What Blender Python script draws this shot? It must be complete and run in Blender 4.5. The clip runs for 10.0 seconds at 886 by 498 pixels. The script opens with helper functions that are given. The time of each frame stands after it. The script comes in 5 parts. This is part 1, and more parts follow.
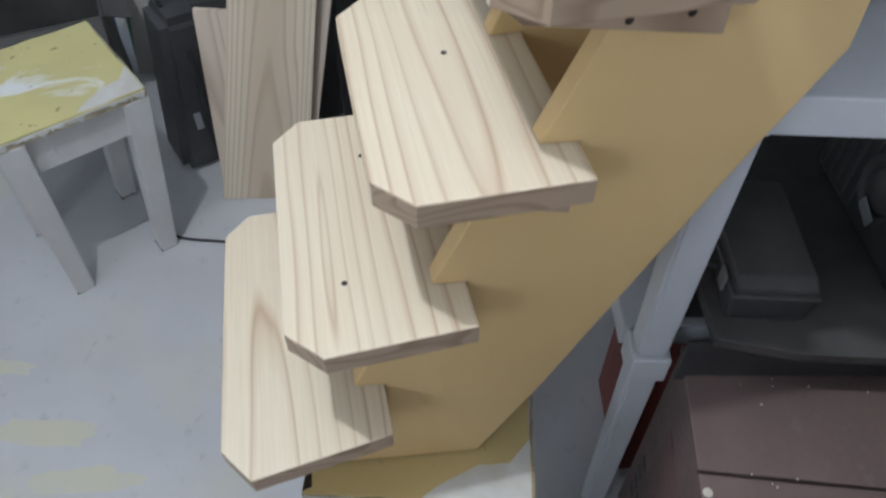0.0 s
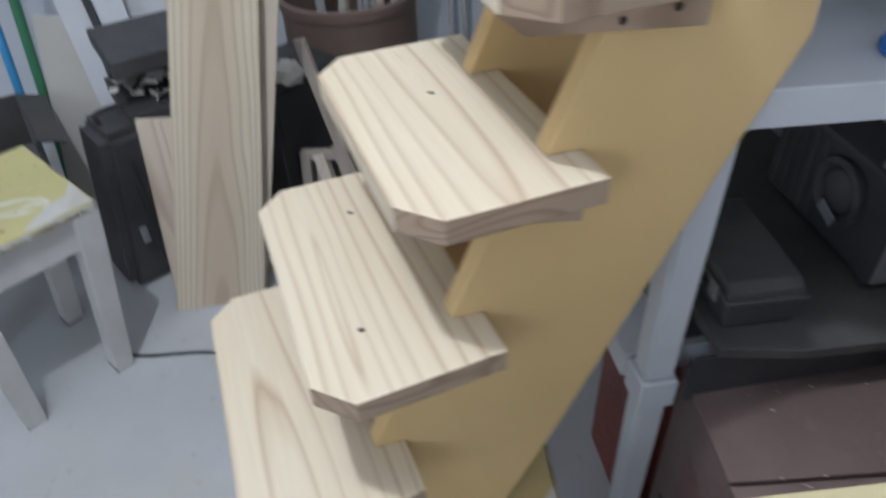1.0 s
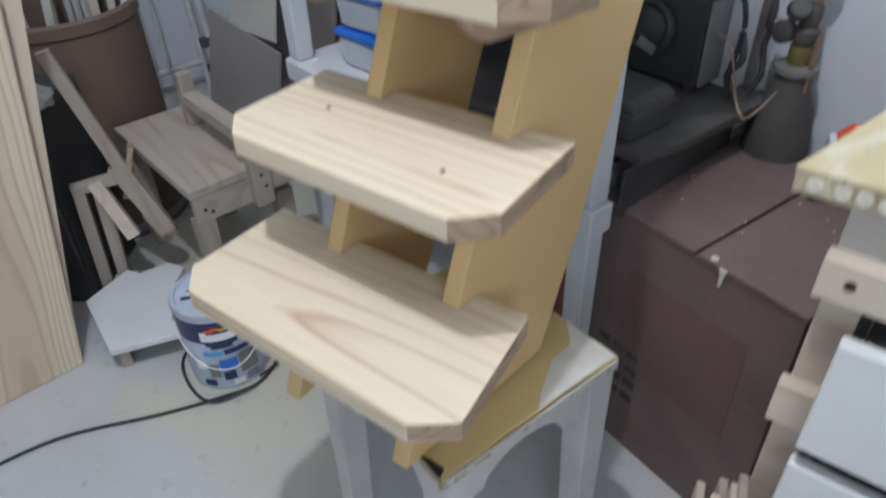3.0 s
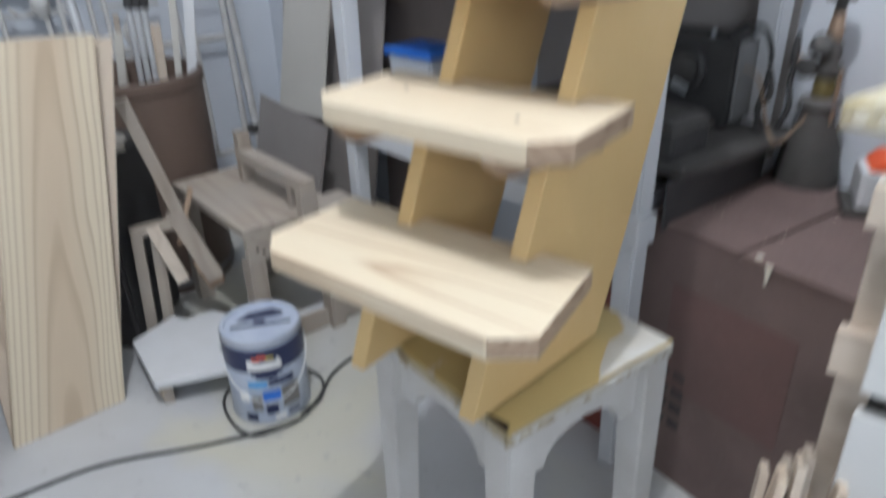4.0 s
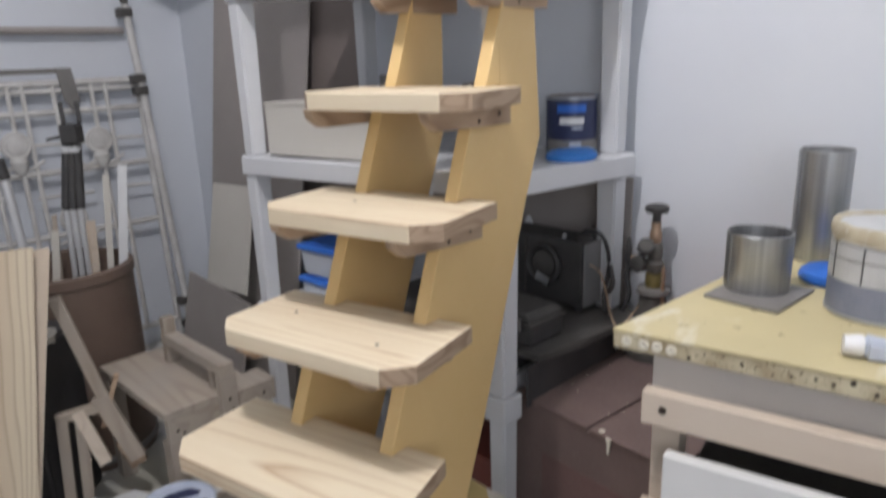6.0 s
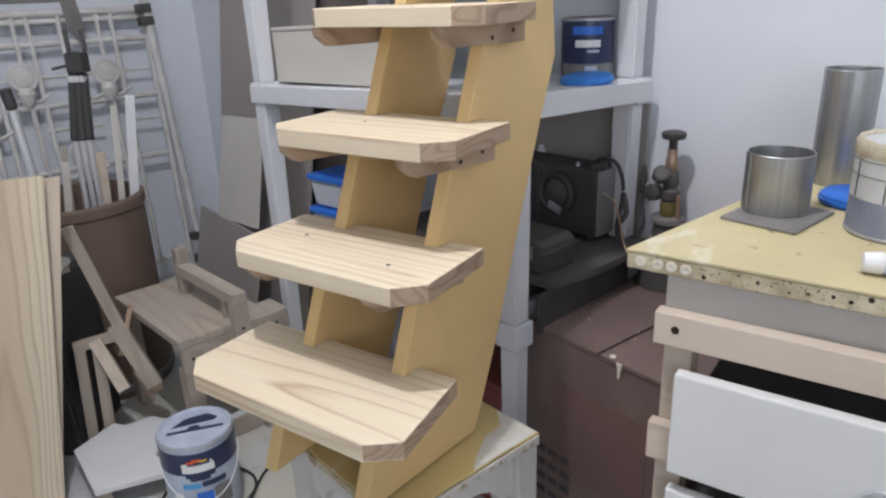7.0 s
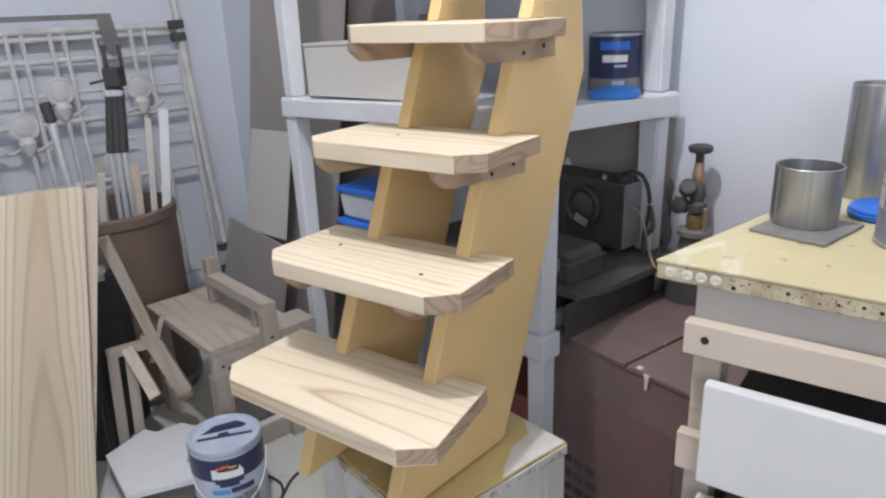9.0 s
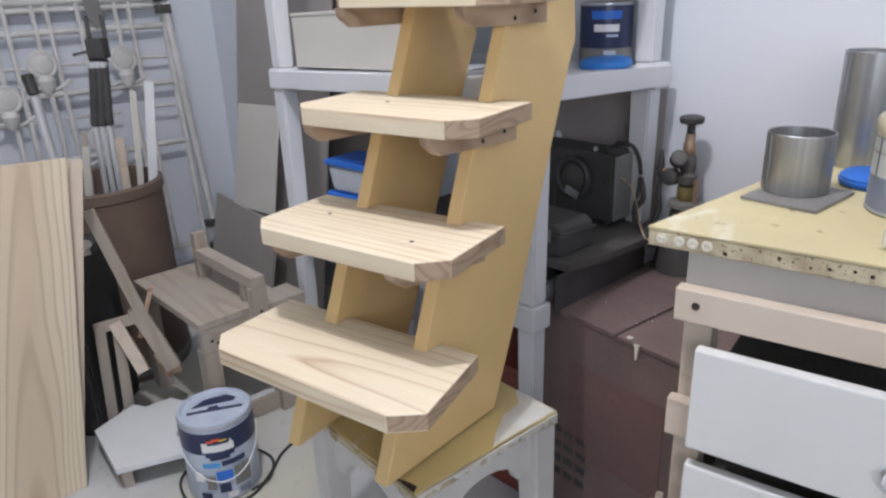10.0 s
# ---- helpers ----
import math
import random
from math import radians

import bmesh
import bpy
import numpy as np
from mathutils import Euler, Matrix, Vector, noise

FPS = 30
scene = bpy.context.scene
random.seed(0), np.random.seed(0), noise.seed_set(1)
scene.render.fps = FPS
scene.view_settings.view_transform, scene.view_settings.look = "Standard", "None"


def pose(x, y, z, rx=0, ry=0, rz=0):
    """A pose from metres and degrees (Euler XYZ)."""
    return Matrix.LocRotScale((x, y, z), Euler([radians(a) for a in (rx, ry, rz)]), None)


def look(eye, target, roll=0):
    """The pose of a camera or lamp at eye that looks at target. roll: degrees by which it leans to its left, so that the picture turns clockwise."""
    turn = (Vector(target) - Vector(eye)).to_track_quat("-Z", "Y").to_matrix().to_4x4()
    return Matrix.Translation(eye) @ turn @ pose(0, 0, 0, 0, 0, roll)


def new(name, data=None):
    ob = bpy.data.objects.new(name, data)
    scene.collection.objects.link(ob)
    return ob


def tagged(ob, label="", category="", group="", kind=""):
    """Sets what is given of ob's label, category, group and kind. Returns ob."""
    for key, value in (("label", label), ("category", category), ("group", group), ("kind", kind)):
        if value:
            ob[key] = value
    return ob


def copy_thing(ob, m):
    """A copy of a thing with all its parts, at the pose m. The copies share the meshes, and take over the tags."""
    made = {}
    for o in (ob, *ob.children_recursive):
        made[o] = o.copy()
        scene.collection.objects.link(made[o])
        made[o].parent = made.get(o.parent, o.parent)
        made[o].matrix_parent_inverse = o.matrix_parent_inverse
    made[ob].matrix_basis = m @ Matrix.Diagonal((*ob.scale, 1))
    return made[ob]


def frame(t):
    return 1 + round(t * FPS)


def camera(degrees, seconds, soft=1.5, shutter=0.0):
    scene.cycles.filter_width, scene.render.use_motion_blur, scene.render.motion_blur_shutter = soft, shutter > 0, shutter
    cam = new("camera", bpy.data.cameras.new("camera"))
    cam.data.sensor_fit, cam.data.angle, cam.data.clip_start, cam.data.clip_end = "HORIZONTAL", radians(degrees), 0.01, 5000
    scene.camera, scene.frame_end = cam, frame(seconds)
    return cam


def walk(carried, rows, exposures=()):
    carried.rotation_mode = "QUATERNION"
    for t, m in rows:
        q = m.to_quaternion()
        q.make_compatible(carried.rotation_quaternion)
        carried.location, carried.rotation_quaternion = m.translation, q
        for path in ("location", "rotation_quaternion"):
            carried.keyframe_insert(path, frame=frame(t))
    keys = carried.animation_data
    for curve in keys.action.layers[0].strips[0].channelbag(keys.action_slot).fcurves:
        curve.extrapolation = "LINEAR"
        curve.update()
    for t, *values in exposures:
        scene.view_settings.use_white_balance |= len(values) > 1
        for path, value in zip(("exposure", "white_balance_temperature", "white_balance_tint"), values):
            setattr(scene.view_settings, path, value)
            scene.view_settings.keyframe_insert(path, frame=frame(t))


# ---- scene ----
cam = camera(64.58, 10.0, soft=2.3, shutter=0.8)
ROWS = [
    (0.0, 0.5384, 0.1622, 1.3071, 41.82, 0.32, 78.26),
    (0.3, 0.5627, 0.1518, 1.2895, 42.00, 0.69, 78.72),
    (0.5, 0.5706, 0.1398, 1.2731, 42.16, 2.08, 77.83),
    (0.8, 0.5662, 0.1183, 1.2681, 45.62, 3.26, 71.27),
    (1.0, 0.5617, 0.0750, 1.2565, 50.25, 2.09, 68.96),
    (1.2, 0.5733, 0.0318, 1.2414, 52.33, 3.27, 69.93),
    (1.5, 0.5873, -0.0426, 1.2248, 54.35, 1.95, 73.20),
    (1.7, 0.5675, -0.0795, 1.2209, 53.76, 1.57, 71.40),
    (2.0, 0.4956, -0.1505, 1.2104, 54.64, -0.01, 58.08),
    (2.2, 0.4121, -0.2676, 1.2337, 52.09, 1.49, 46.52),
    (2.5, 0.3911, -0.2867, 1.2056, 53.28, 0.64, 38.94),
    (2.7, 0.4178, -0.2861, 1.1838, 51.83, 1.14, 36.80),
    (3.8, 0.4587, -0.4185, 0.9174, 60.85, 2.34, 37.87),
    (4.0, 0.4748, -0.4558, 0.9788, 63.43, 1.55, 37.91),
    (4.5, 0.5829, -0.5315, 1.0928, 71.35, -1.80, 35.76),
    (5.0, 0.6353, -0.5373, 1.1477, 79.92, -0.13, 30.89),
    (5.5, 0.6472, -0.5225, 1.1825, 79.67, 0.73, 31.67),
    (6.0, 0.6462, -0.5235, 1.1437, 74.36, 1.83, 32.77),
    (7.5, 0.6371, -0.5206, 1.1092, 69.34, 1.62, 34.15),
    (8.0, 0.6259, -0.5319, 1.1075, 69.44, 1.72, 35.21),
    (8.5, 0.6292, -0.5400, 1.1082, 69.67, 1.87, 35.08),
    (9.0, 0.6412, -0.5485, 1.1143, 70.87, 2.19, 35.31),
    (9.5, 0.6418, -0.5503, 1.1089, 70.10, 1.86, 35.40),
    (10.0, 0.6385, -0.5489, 1.0946, 69.27, 1.96, 34.47),
]

walk(cam, [(t, pose(x, y, z, rx, ry, rz)) for t, x, y, z, rx, ry, rz in ROWS],
     exposures=[(0, -0.66, 5900, 9), (1.0, -0.56, 5850, 9), (1.5, -0.52, 5700, 10), (2.0, -0.57, 5850, 9), (2.5, -0.54, 5780, 9), (3.4, -0.32, 6100, 9), (4.0, -0.14, 6100, 9), (4.5, -0.04, 6150, 11), (5.2, -0.24, 6450, 13),
                (5.7, -0.44, 6500, 14), (6.2, -0.46, 6700, 14), (7.4, -0.24, 6350, 13), (8.5, -0.16, 6350, 13), (9.1, -0.14, 6350, 13), (10.0, -0.20, 6350, 14)])


# ---- light: a bare bulb under the workshop ceiling, and daylight through an opening behind the camera ----
world = bpy.data.worlds.new("world")
scene.world = world
world.use_nodes = True
world.node_tree.nodes["Background"].inputs[0].default_value = (0.75, 0.87, 1.0, 1)
world.node_tree.nodes["Background"].inputs[1].default_value = 0.05
bulb = bpy.data.lights.new("ceiling_bulb", "POINT")
bulb.energy, bulb.color, bulb.shadow_soft_size = 76, (0.97, 0.985, 1.0), 0.03
new("ceiling_bulb", bulb).location = (0.11, -0.24, 2.48)

day = bpy.data.lights.new("window_daylight", "AREA")
day.shape, day.size, day.size_y, day.energy, day.color = "RECTANGLE", 1.1, 1.1, 24, (0.84, 0.92, 1.0)
new("window_daylight", day).matrix_world = pose(0, 0, 0, 0, 0, -12) @ look((2.19, -1.45, 1.55), (1.19, -1.45 + 0.9, 1.40))


# ---- materials ----
class Nodes:
    """A principled material with a few short-hands for its node tree."""
    def __init__(self, name, rough=0.6, metal=0.0):
        self.m = bpy.data.materials.new(name)
        self.m.use_nodes = True
        self.t = self.m.node_tree
        self.p = self.t.nodes["Principled BSDF"]
        self.p.inputs["Roughness"].default_value = rough
        self.p.inputs["Metallic"].default_value = metal
        self.co = self.t.nodes.new("ShaderNodeTexCoord").outputs["Object"]

    def link(self, a, b):
        self.t.links.new(a, b)

    def shift(self, amount=7.0):
        info = self.t.nodes.new("ShaderNodeObjectInfo")
        mul = self.t.nodes.new("ShaderNodeVectorMath"); mul.operation = "MULTIPLY_ADD"
        comb = self.t.nodes.new("ShaderNodeCombineXYZ")
        for i in range(3):
            self.link(info.outputs["Random"], comb.inputs[i])
        self.link(comb.outputs[0], mul.inputs[0])
        mul.inputs[1].default_value = (amount, amount * 1.7, amount * 0.6)
        self.link(self.co, mul.inputs[2])
        self.co = mul.outputs[0]

    def mapped(self, scale):
        n = self.t.nodes.new("ShaderNodeMapping")
        n.inputs["Scale"].default_value = scale
        self.link(self.co, n.inputs["Vector"])
        return n.outputs[0]

    def noise(self, scale, detail=3.0, stretch=(1, 1, 1), rough=0.55, distort=0.0):
        n = self.t.nodes.new("ShaderNodeTexNoise")
        n.inputs["Scale"].default_value, n.inputs["Detail"].default_value = scale, detail
        n.inputs["Roughness"].default_value, n.inputs["Distortion"].default_value = rough, distort
        self.link(self.mapped(stretch), n.inputs["Vector"])
        return n.outputs["Fac"]

    def math(self, op, a, b=0.0, c=None):
        n = self.t.nodes.new("ShaderNodeMath"); n.operation = op
        for i, v in enumerate((a, b) if c is None else (a, b, c)):
            if isinstance(v, (int, float)):
                n.inputs[i].default_value = v
            else:
                self.link(v, n.inputs[i])
        return n.outputs[0]

    def ramp(self, fac, stops):
        n = self.t.nodes.new("ShaderNodeValToRGB")
        e = n.color_ramp.elements
        while len(e) < len(stops):
            e.new(0.5)
        for el, (pos, c) in zip(e, stops):
            el.position, el.color = pos, (*(c if isinstance(c, tuple) else (c, c, c)), 1)
        self.link(fac, n.inputs[0])
        return n.outputs[0]

    def mix(self, fac, a, b, mode="MIX"):
        n = self.t.nodes.new("ShaderNodeMix"); n.data_type, n.blend_type = "RGBA", mode
        for sock, v in ((n.inputs[0], fac), (n.inputs[6], a), (n.inputs[7], b)):
            if isinstance(v, (int, float)):
                sock.default_value = v
            elif isinstance(v, tuple):
                sock.default_value = (*v, 1)
            else:
                self.link(v, sock)
        return n.outputs[2]

    def finish(self, colour, bump=None, strength=0.2, dist=0.002, rough=None):
        if isinstance(colour, tuple):
            self.p.inputs["Base Color"].default_value = (*colour, 1)
        else:
            self.link(colour, self.p.inputs["Base Color"])
        if bump is not None:
            b = self.t.nodes.new("ShaderNodeBump")
            b.inputs["Strength"].default_value, b.inputs["Distance"].default_value = strength, dist
            self.link(bump, b.inputs["Height"])
            self.link(b.outputs[0], self.p.inputs["Normal"])
        if rough is not None:
            self.link(rough, self.p.inputs["Roughness"])
        return self.m


def wood(name, light, dark, along, rings=9.0, rough=0.62, dirt=0.0, dust=(0.375, 0.335, 0.295), wide=(1.1, 11.0)):
    """Flat-sawn boards: contour lines of a long noise give straight and cathedral grain."""
    n = Nodes(name, rough)
    n.shift()
    st = [wide[1]] * 3
    st["xyz".index(along)] = wide[0]
    fi = [260.0] * 3
    fi["xyz".index(along)] = 6.0
    field = n.noise(1.0, 0.6, tuple(st), 0.4, 0.08)
    band = n.math("FRACT", n.math("MULTIPLY", field, rings))
    ring = n.ramp(band, [(0.0, 0.0), (0.5, 0.08), (0.82, 0.95), (0.92, 0.7), (1.0, 0.0)])
    fibre = n.noise(1.0, 2.0, tuple(fi), 0.6)
    tone = n.noise(2.3, 2.0, tuple(x * 0.35 for x in st))
    col = n.mix(ring, light, dark)
    col = n.mix(n.math("MULTIPLY", fibre, 0.22), col, dark)
    col = n.mix(n.math("MULTIPLY", tone, 0.3), col, tuple(c * 0.86 for c in light))
    if dirt:
        col = n.mix(n.math("MULTIPLY", n.ramp(n.noise(9.0, 4.0), [(0.3, 0.3), (0.7, 1.0)]), dirt), col, dust)
    return n.finish(col, fibre, 0.12, 0.0008)


def paint(name, c, c2=None, rough=0.5, scale=6.0, amount=0.5, speck=None, bump=0.08, metal=0.0):
    n = Nodes(name, rough, metal)
    n.shift(3.0)
    c2 = c2 or tuple(x * 0.8 for x in c)
    col = n.mix(n.math("MULTIPLY", n.ramp(n.noise(scale, 5.0), [(0.32, 0.0), (0.72, 1.0)]), amount), c, c2)
    if speck:
        col = n.mix(n.ramp(n.noise(scale * 9, 3.0), [(0.60, 0.0), (0.68, 1.0)]), col, speck)
    fine = n.noise(scale * 25, 3.0)
    return n.finish(col, fine, bump, 0.001, n.ramp(fine, [(0.3, max(0.05, rough - 0.08)), (0.7, min(1.0, rough + 0.1))]))


def tread_pine(name, pale, cream, line):
    """A flat-sawn tread, x along it: many thin tan lines that close into one long arch."""
    n = Nodes(name, 0.6)
    info = n.t.nodes.new("ShaderNodeObjectInfo")
    sep = n.t.nodes.new("ShaderNodeSeparateXYZ")
    n.link(n.co, sep.inputs[0])
    x, y = sep.outputs[0], sep.outputs[1]
    rnd = info.outputs["Random"]
    n.shift(5.0)
    slow = n.noise(1.0, 1.5, (1.6, 9, 9), 0.45)
    yc = n.math("MULTIPLY_ADD", rnd, 0.13, 0.02)
    xc = n.math("MULTIPLY_ADD", n.math("FRACT", n.math("MULTIPLY", rnd, 7.31)), 1.3, -0.65)
    dy = n.math("ADD", n.math("SUBTRACT", y, yc), n.math("MULTIPLY_ADD", slow, 0.044, -0.022))
    dx = n.math("MULTIPLY", n.math("SUBTRACT", x, xc), 0.055)
    far = n.math("SQRT", n.math("ADD", n.math("MULTIPLY", dy, dy), n.math("MULTIPLY", dx, dx)))
    rings = n.math("MULTIPLY_ADD", n.noise(1.0, 1.0, (0.7, 22, 22), 0.4), 1.6, n.math("MULTIPLY", far, 52.0))
    band = n.ramp(n.math("FRACT", rings), [(0.0, 0.0), (0.58, 0.03), (0.78, 0.40), (0.87, 1.0), (0.93, 0.40), (1.0, 0.0)])
    weight = n.ramp(n.noise(1.0, 2.0, (1.0, 14, 14), 0.5), [(0.30, 0.25), (0.62, 1.0)])
    fibre = n.noise(1.0, 3.0, (7, 330, 330), 0.65)
    tone = n.noise(1.0, 3.0, (2.5, 8, 8))
    col = n.mix(n.ramp(tone, [(0.35, 0.0), (0.7, 1.0)]), pale, cream)
    col = n.mix(n.math("MULTIPLY", n.math("MULTIPLY", band, weight), 0.88), col, line)
    col = n.mix(n.math("MULTIPLY", n.ramp(fibre, [(0.35, 0.0), (0.75, 1.0)]), 0.20), col, line)
    return n.finish(col, fibre, 0.15, 0.0008)


PINE = tread_pine("pine_tread", (0.80, 0.71, 0.54), (0.735, 0.625, 0.455), (0.475, 0.315, 0.185))
PINE_Z = wood("pine_board", (0.68, 0.575, 0.46), (0.47, 0.365, 0.275), "z", 9.0, wide=(0.55, 11.0))


def cathedral(name, sap, heart, line):
    """A flat-sawn board, z along it: nested arches in brown heartwood between pale edges."""
    n = Nodes(name, 0.62)
    sep = n.t.nodes.new("ShaderNodeSeparateXYZ")
    n.link(n.co, sep.inputs[0])
    x, z = sep.outputs[0], sep.outputs[2]
    wav = n.noise(1.0, 2.0, (10, 10, 1.4), 0.5)
    xs = n.math("ADD", x, n.math("MULTIPLY", n.math("SUBTRACT", wav, 0.5), 0.035))
    x2 = n.math("MULTIPLY", xs, xs)
    arg = n.math("ADD", n.math("ADD", n.math("MULTIPLY", x2, 520.0), n.math("MULTIPLY", z, 2.7)), n.math("MULTIPLY", wav, 1.6))
    ring = n.ramp(n.math("FRACT", arg), [(0.0, 0.0), (0.55, 0.1), (0.84, 0.95), (0.93, 0.6), (1.0, 0.0)])
    fibre = n.noise(1.0, 2.0, (260, 260, 6), 0.6)
    core = n.ramp(n.math("ADD", x2, n.math("MULTIPLY", n.math("SUBTRACT", wav, 0.5), 0.004)), [(0.0008, 1.0), (0.0042, 0.0)])
    col = n.mix(core, sap, heart)
    col = n.mix(n.math("MULTIPLY", ring, 0.75), col, line)
    col = n.mix(n.math("MULTIPLY", fibre, 0.25), col, line)
    return n.finish(col, fibre, 0.12, 0.0008)


ARCHED = cathedral("arched_pine", (0.74, 0.655, 0.50), (0.62, 0.505, 0.37), (0.45, 0.345, 0.235))
ENDGRAIN = wood("pine_end_grain", (0.47, 0.345, 0.24), (0.29, 0.19, 0.125), "y", 9.0, wide=(6.0, 22.0))
CLEAT = wood("cleat_wood", (0.46, 0.335, 0.235), (0.25, 0.16, 0.105), "y", 5.0, wide=(2.0, 14.0))
DUSTY = wood("dusty_wood", (0.46, 0.385, 0.31), (0.30, 0.235, 0.18), "x", 5.0, 0.8, 0.85)
DUSTY_Z = wood("dusty_wood_upright", (0.44, 0.365, 0.295), (0.28, 0.22, 0.17), "z", 5.0, 0.8, 0.78)
RAILWOOD = wood("rail_wood", (0.62, 0.52, 0.42), (0.50, 0.40, 0.31), "x", 4.0, 0.6, 0.3, (0.6, 0.56, 0.5))
STAIN = paint("ochre_stain", (0.72, 0.51, 0.238), (0.65, 0.45, 0.20), 0.5, 5.0, 0.6, bump=0.05)
WALL = paint("wall_paint", (0.70, 0.73, 0.78), (0.64, 0.67, 0.73), 0.75, 2.5, 0.6)
WALL2 = paint("plain_wall_paint", (0.66, 0.66, 0.67), None, 0.8, 2.5, 0.5)
CEIL = paint("ceiling_paint", (0.74, 0.73, 0.72), None, 0.8, 3.0, 0.3)
PLASTIC = paint("white_plastic", (0.70, 0.71, 0.735), (0.62, 0.63, 0.65), 0.38, 7.0, 0.5)
CHIPPED = paint("old_white_paint", (0.62, 0.605, 0.585), (0.45, 0.425, 0.395), 0.6, 9.0, 0.6, None, 0.3)
DRAWER = paint("drawer_white", (0.72, 0.72, 0.71), (0.63, 0.63, 0.615), 0.42, 8.0, 0.5, None)
APRON = paint("grey_white_apron", (0.50, 0.47, 0.44), (0.42, 0.39, 0.36), 0.6, 6.0, 0.6)
CARTON = paint("brown_carton", (0.185, 0.128, 0.115), (0.105, 0.073, 0.066), 0.6, 5.0, 0.85, (0.165, 0.118, 0.108), 0.2)
CARTON_RED = paint("carton_red_print", (0.175, 0.098, 0.088), (0.115, 0.075, 0.068), 0.62, 5.0, 0.9)
BLACK = paint("black_plastic", (0.040, 0.039, 0.041), (0.085, 0.081, 0.078), 0.5, 9.0, 0.6)
# dusty black goods; inside the workbench the same colour stands for shade
DARK = paint("dusty_black_metal_and_shade", (0.056, 0.053, 0.051), (0.115, 0.106, 0.098), 0.6, 8.0, 0.7)
GREYMET = paint("worn_grey_metal", (0.24, 0.23, 0.225), (0.14, 0.13, 0.125), 0.5, 9.0, 0.8)
DRUM = paint("brown_drum", (0.165, 0.115, 0.09), (0.12, 0.085, 0.068), 0.5, 4.0, 0.6)
DARKPANEL = paint("dark_hardboard", (0.255, 0.21, 0.195), (0.20, 0.165, 0.15), 0.7, 4.0, 0.6)
PANEL = paint("hardboard", (0.37, 0.335, 0.315), (0.30, 0.27, 0.255), 0.7, 4.0, 0.6)
BEIGE = paint("beige_board", (0.60, 0.575, 0.525), (0.53, 0.505, 0.455), 0.7, 5.0, 0.5)
WHITEBOARD = paint("white_sheet", (0.74, 0.75, 0.77), (0.62, 0.62, 0.62), 0.5, 7.0, 0.6)
IRON = paint("dusty_white_iron", (0.70, 0.69, 0.675), (0.47, 0.45, 0.43), 0.7, 15.0, 0.8, None, 0.3)


def brushed(name, bright, dull):
    """Rolled sheet steel, z along the rubbing marks, with dull patches."""
    n = Nodes(name, 0.4, 0.85)
    n.shift(3.0)
    streak = n.noise(1.0, 3.0, (70, 70, 1.5), 0.6)
    patch = n.noise(9.0, 5.0, (1, 1, 0.5))
    col = n.mix(n.ramp(streak, [(0.30, 0.0), (0.72, 1.0)]), dull, bright)
    col = n.mix(n.math("MULTIPLY", n.ramp(patch, [(0.42, 0.0), (0.66, 1.0)]), 0.55), col, tuple(c * 0.75 for c in dull))
    return n.finish(col, streak, 0.12, 0.0006, n.ramp(patch, [(0.3, 0.34), (0.7, 0.55)]))


STEEL = brushed("brushed_steel", (0.52, 0.53, 0.54), (0.33, 0.335, 0.345))
TIN = paint("tin_plate", (0.55, 0.57, 0.60), (0.36, 0.38, 0.42), 0.35, 9.0, 0.7, None, 0.05, 0.7)
ALU = paint("aluminium_tube", (0.72, 0.73, 0.75), (0.55, 0.55, 0.56), 0.35, 9.0, 0.5, None, 0.05, 0.45)
BLUE = paint("blue_plastic", (0.025, 0.16, 0.62), (0.02, 0.12, 0.5), 0.4, 9.0, 0.4)
SKYBLUE = paint("light_blue_plastic", (0.08, 0.36, 0.72), None, 0.45, 6.0, 0.4)
AZURE = paint("azure_plastic", (0.035, 0.22, 0.66), None, 0.4, 6.0, 0.4)
GREEN = paint("green_pole", (0.06, 0.22, 0.11), None, 0.5, 6.0, 0.5)
NAVY = paint("navy_label", (0.022, 0.03, 0.085), (0.03, 0.04, 0.11), 0.35, 9.0, 0.4)
PALELABEL = paint("pale_blue_label", (0.56, 0.61, 0.70), (0.36, 0.42, 0.56), 0.35, 16.0, 0.8)
WHITE = paint("plain_white", (0.82, 0.82, 0.82), None, 0.4, 9.0, 0.3)
RED = paint("red_plastic", (0.42, 0.03, 0.025), None, 0.4, 6.0, 0.4)
MAROON = paint("maroon_crate", (0.22, 0.05, 0.035), None, 0.5, 6.0, 0.5)
ORANGE = paint("orange_label", (0.85, 0.12, 0.035), None, 0.45, 6.0, 0.3)
BRASS = paint("old_brass", (0.40, 0.28, 0.20), (0.20, 0.14, 0.10), 0.45, 14.0, 0.7, None, 0.1, 0.5)
PLATE = paint("grey_side_plate", (0.25, 0.25, 0.255), (0.17, 0.168, 0.165), 0.6, 9.0, 0.7)
CRUST = paint("cream_paint_crust", (0.60, 0.55, 0.42), (0.36, 0.29, 0.18), 0.6, 30.0, 0.8, (0.66, 0.66, 0.62), 0.6)
SKIN = paint("pale_green_paint_skin", (0.56, 0.62, 0.57), (0.44, 0.50, 0.46), 0.25, 14.0, 0.6)
SLATE = paint("slate_blue_label", (0.17, 0.19, 0.26), (0.26, 0.28, 0.34), 0.4, 20.0, 0.8)
OLDLABEL = paint("old_white_label", (0.56, 0.57, 0.57), (0.40, 0.41, 0.42), 0.5, 18.0, 0.8)
YELLOW = paint("yellow_cap", (0.75, 0.55, 0.05), None, 0.4, 8.0, 0.3)
OCHRE_TAG = paint("dull_yellow_ring", (0.20, 0.15, 0.04), (0.08, 0.065, 0.03), 0.5, 24.0, 0.8)
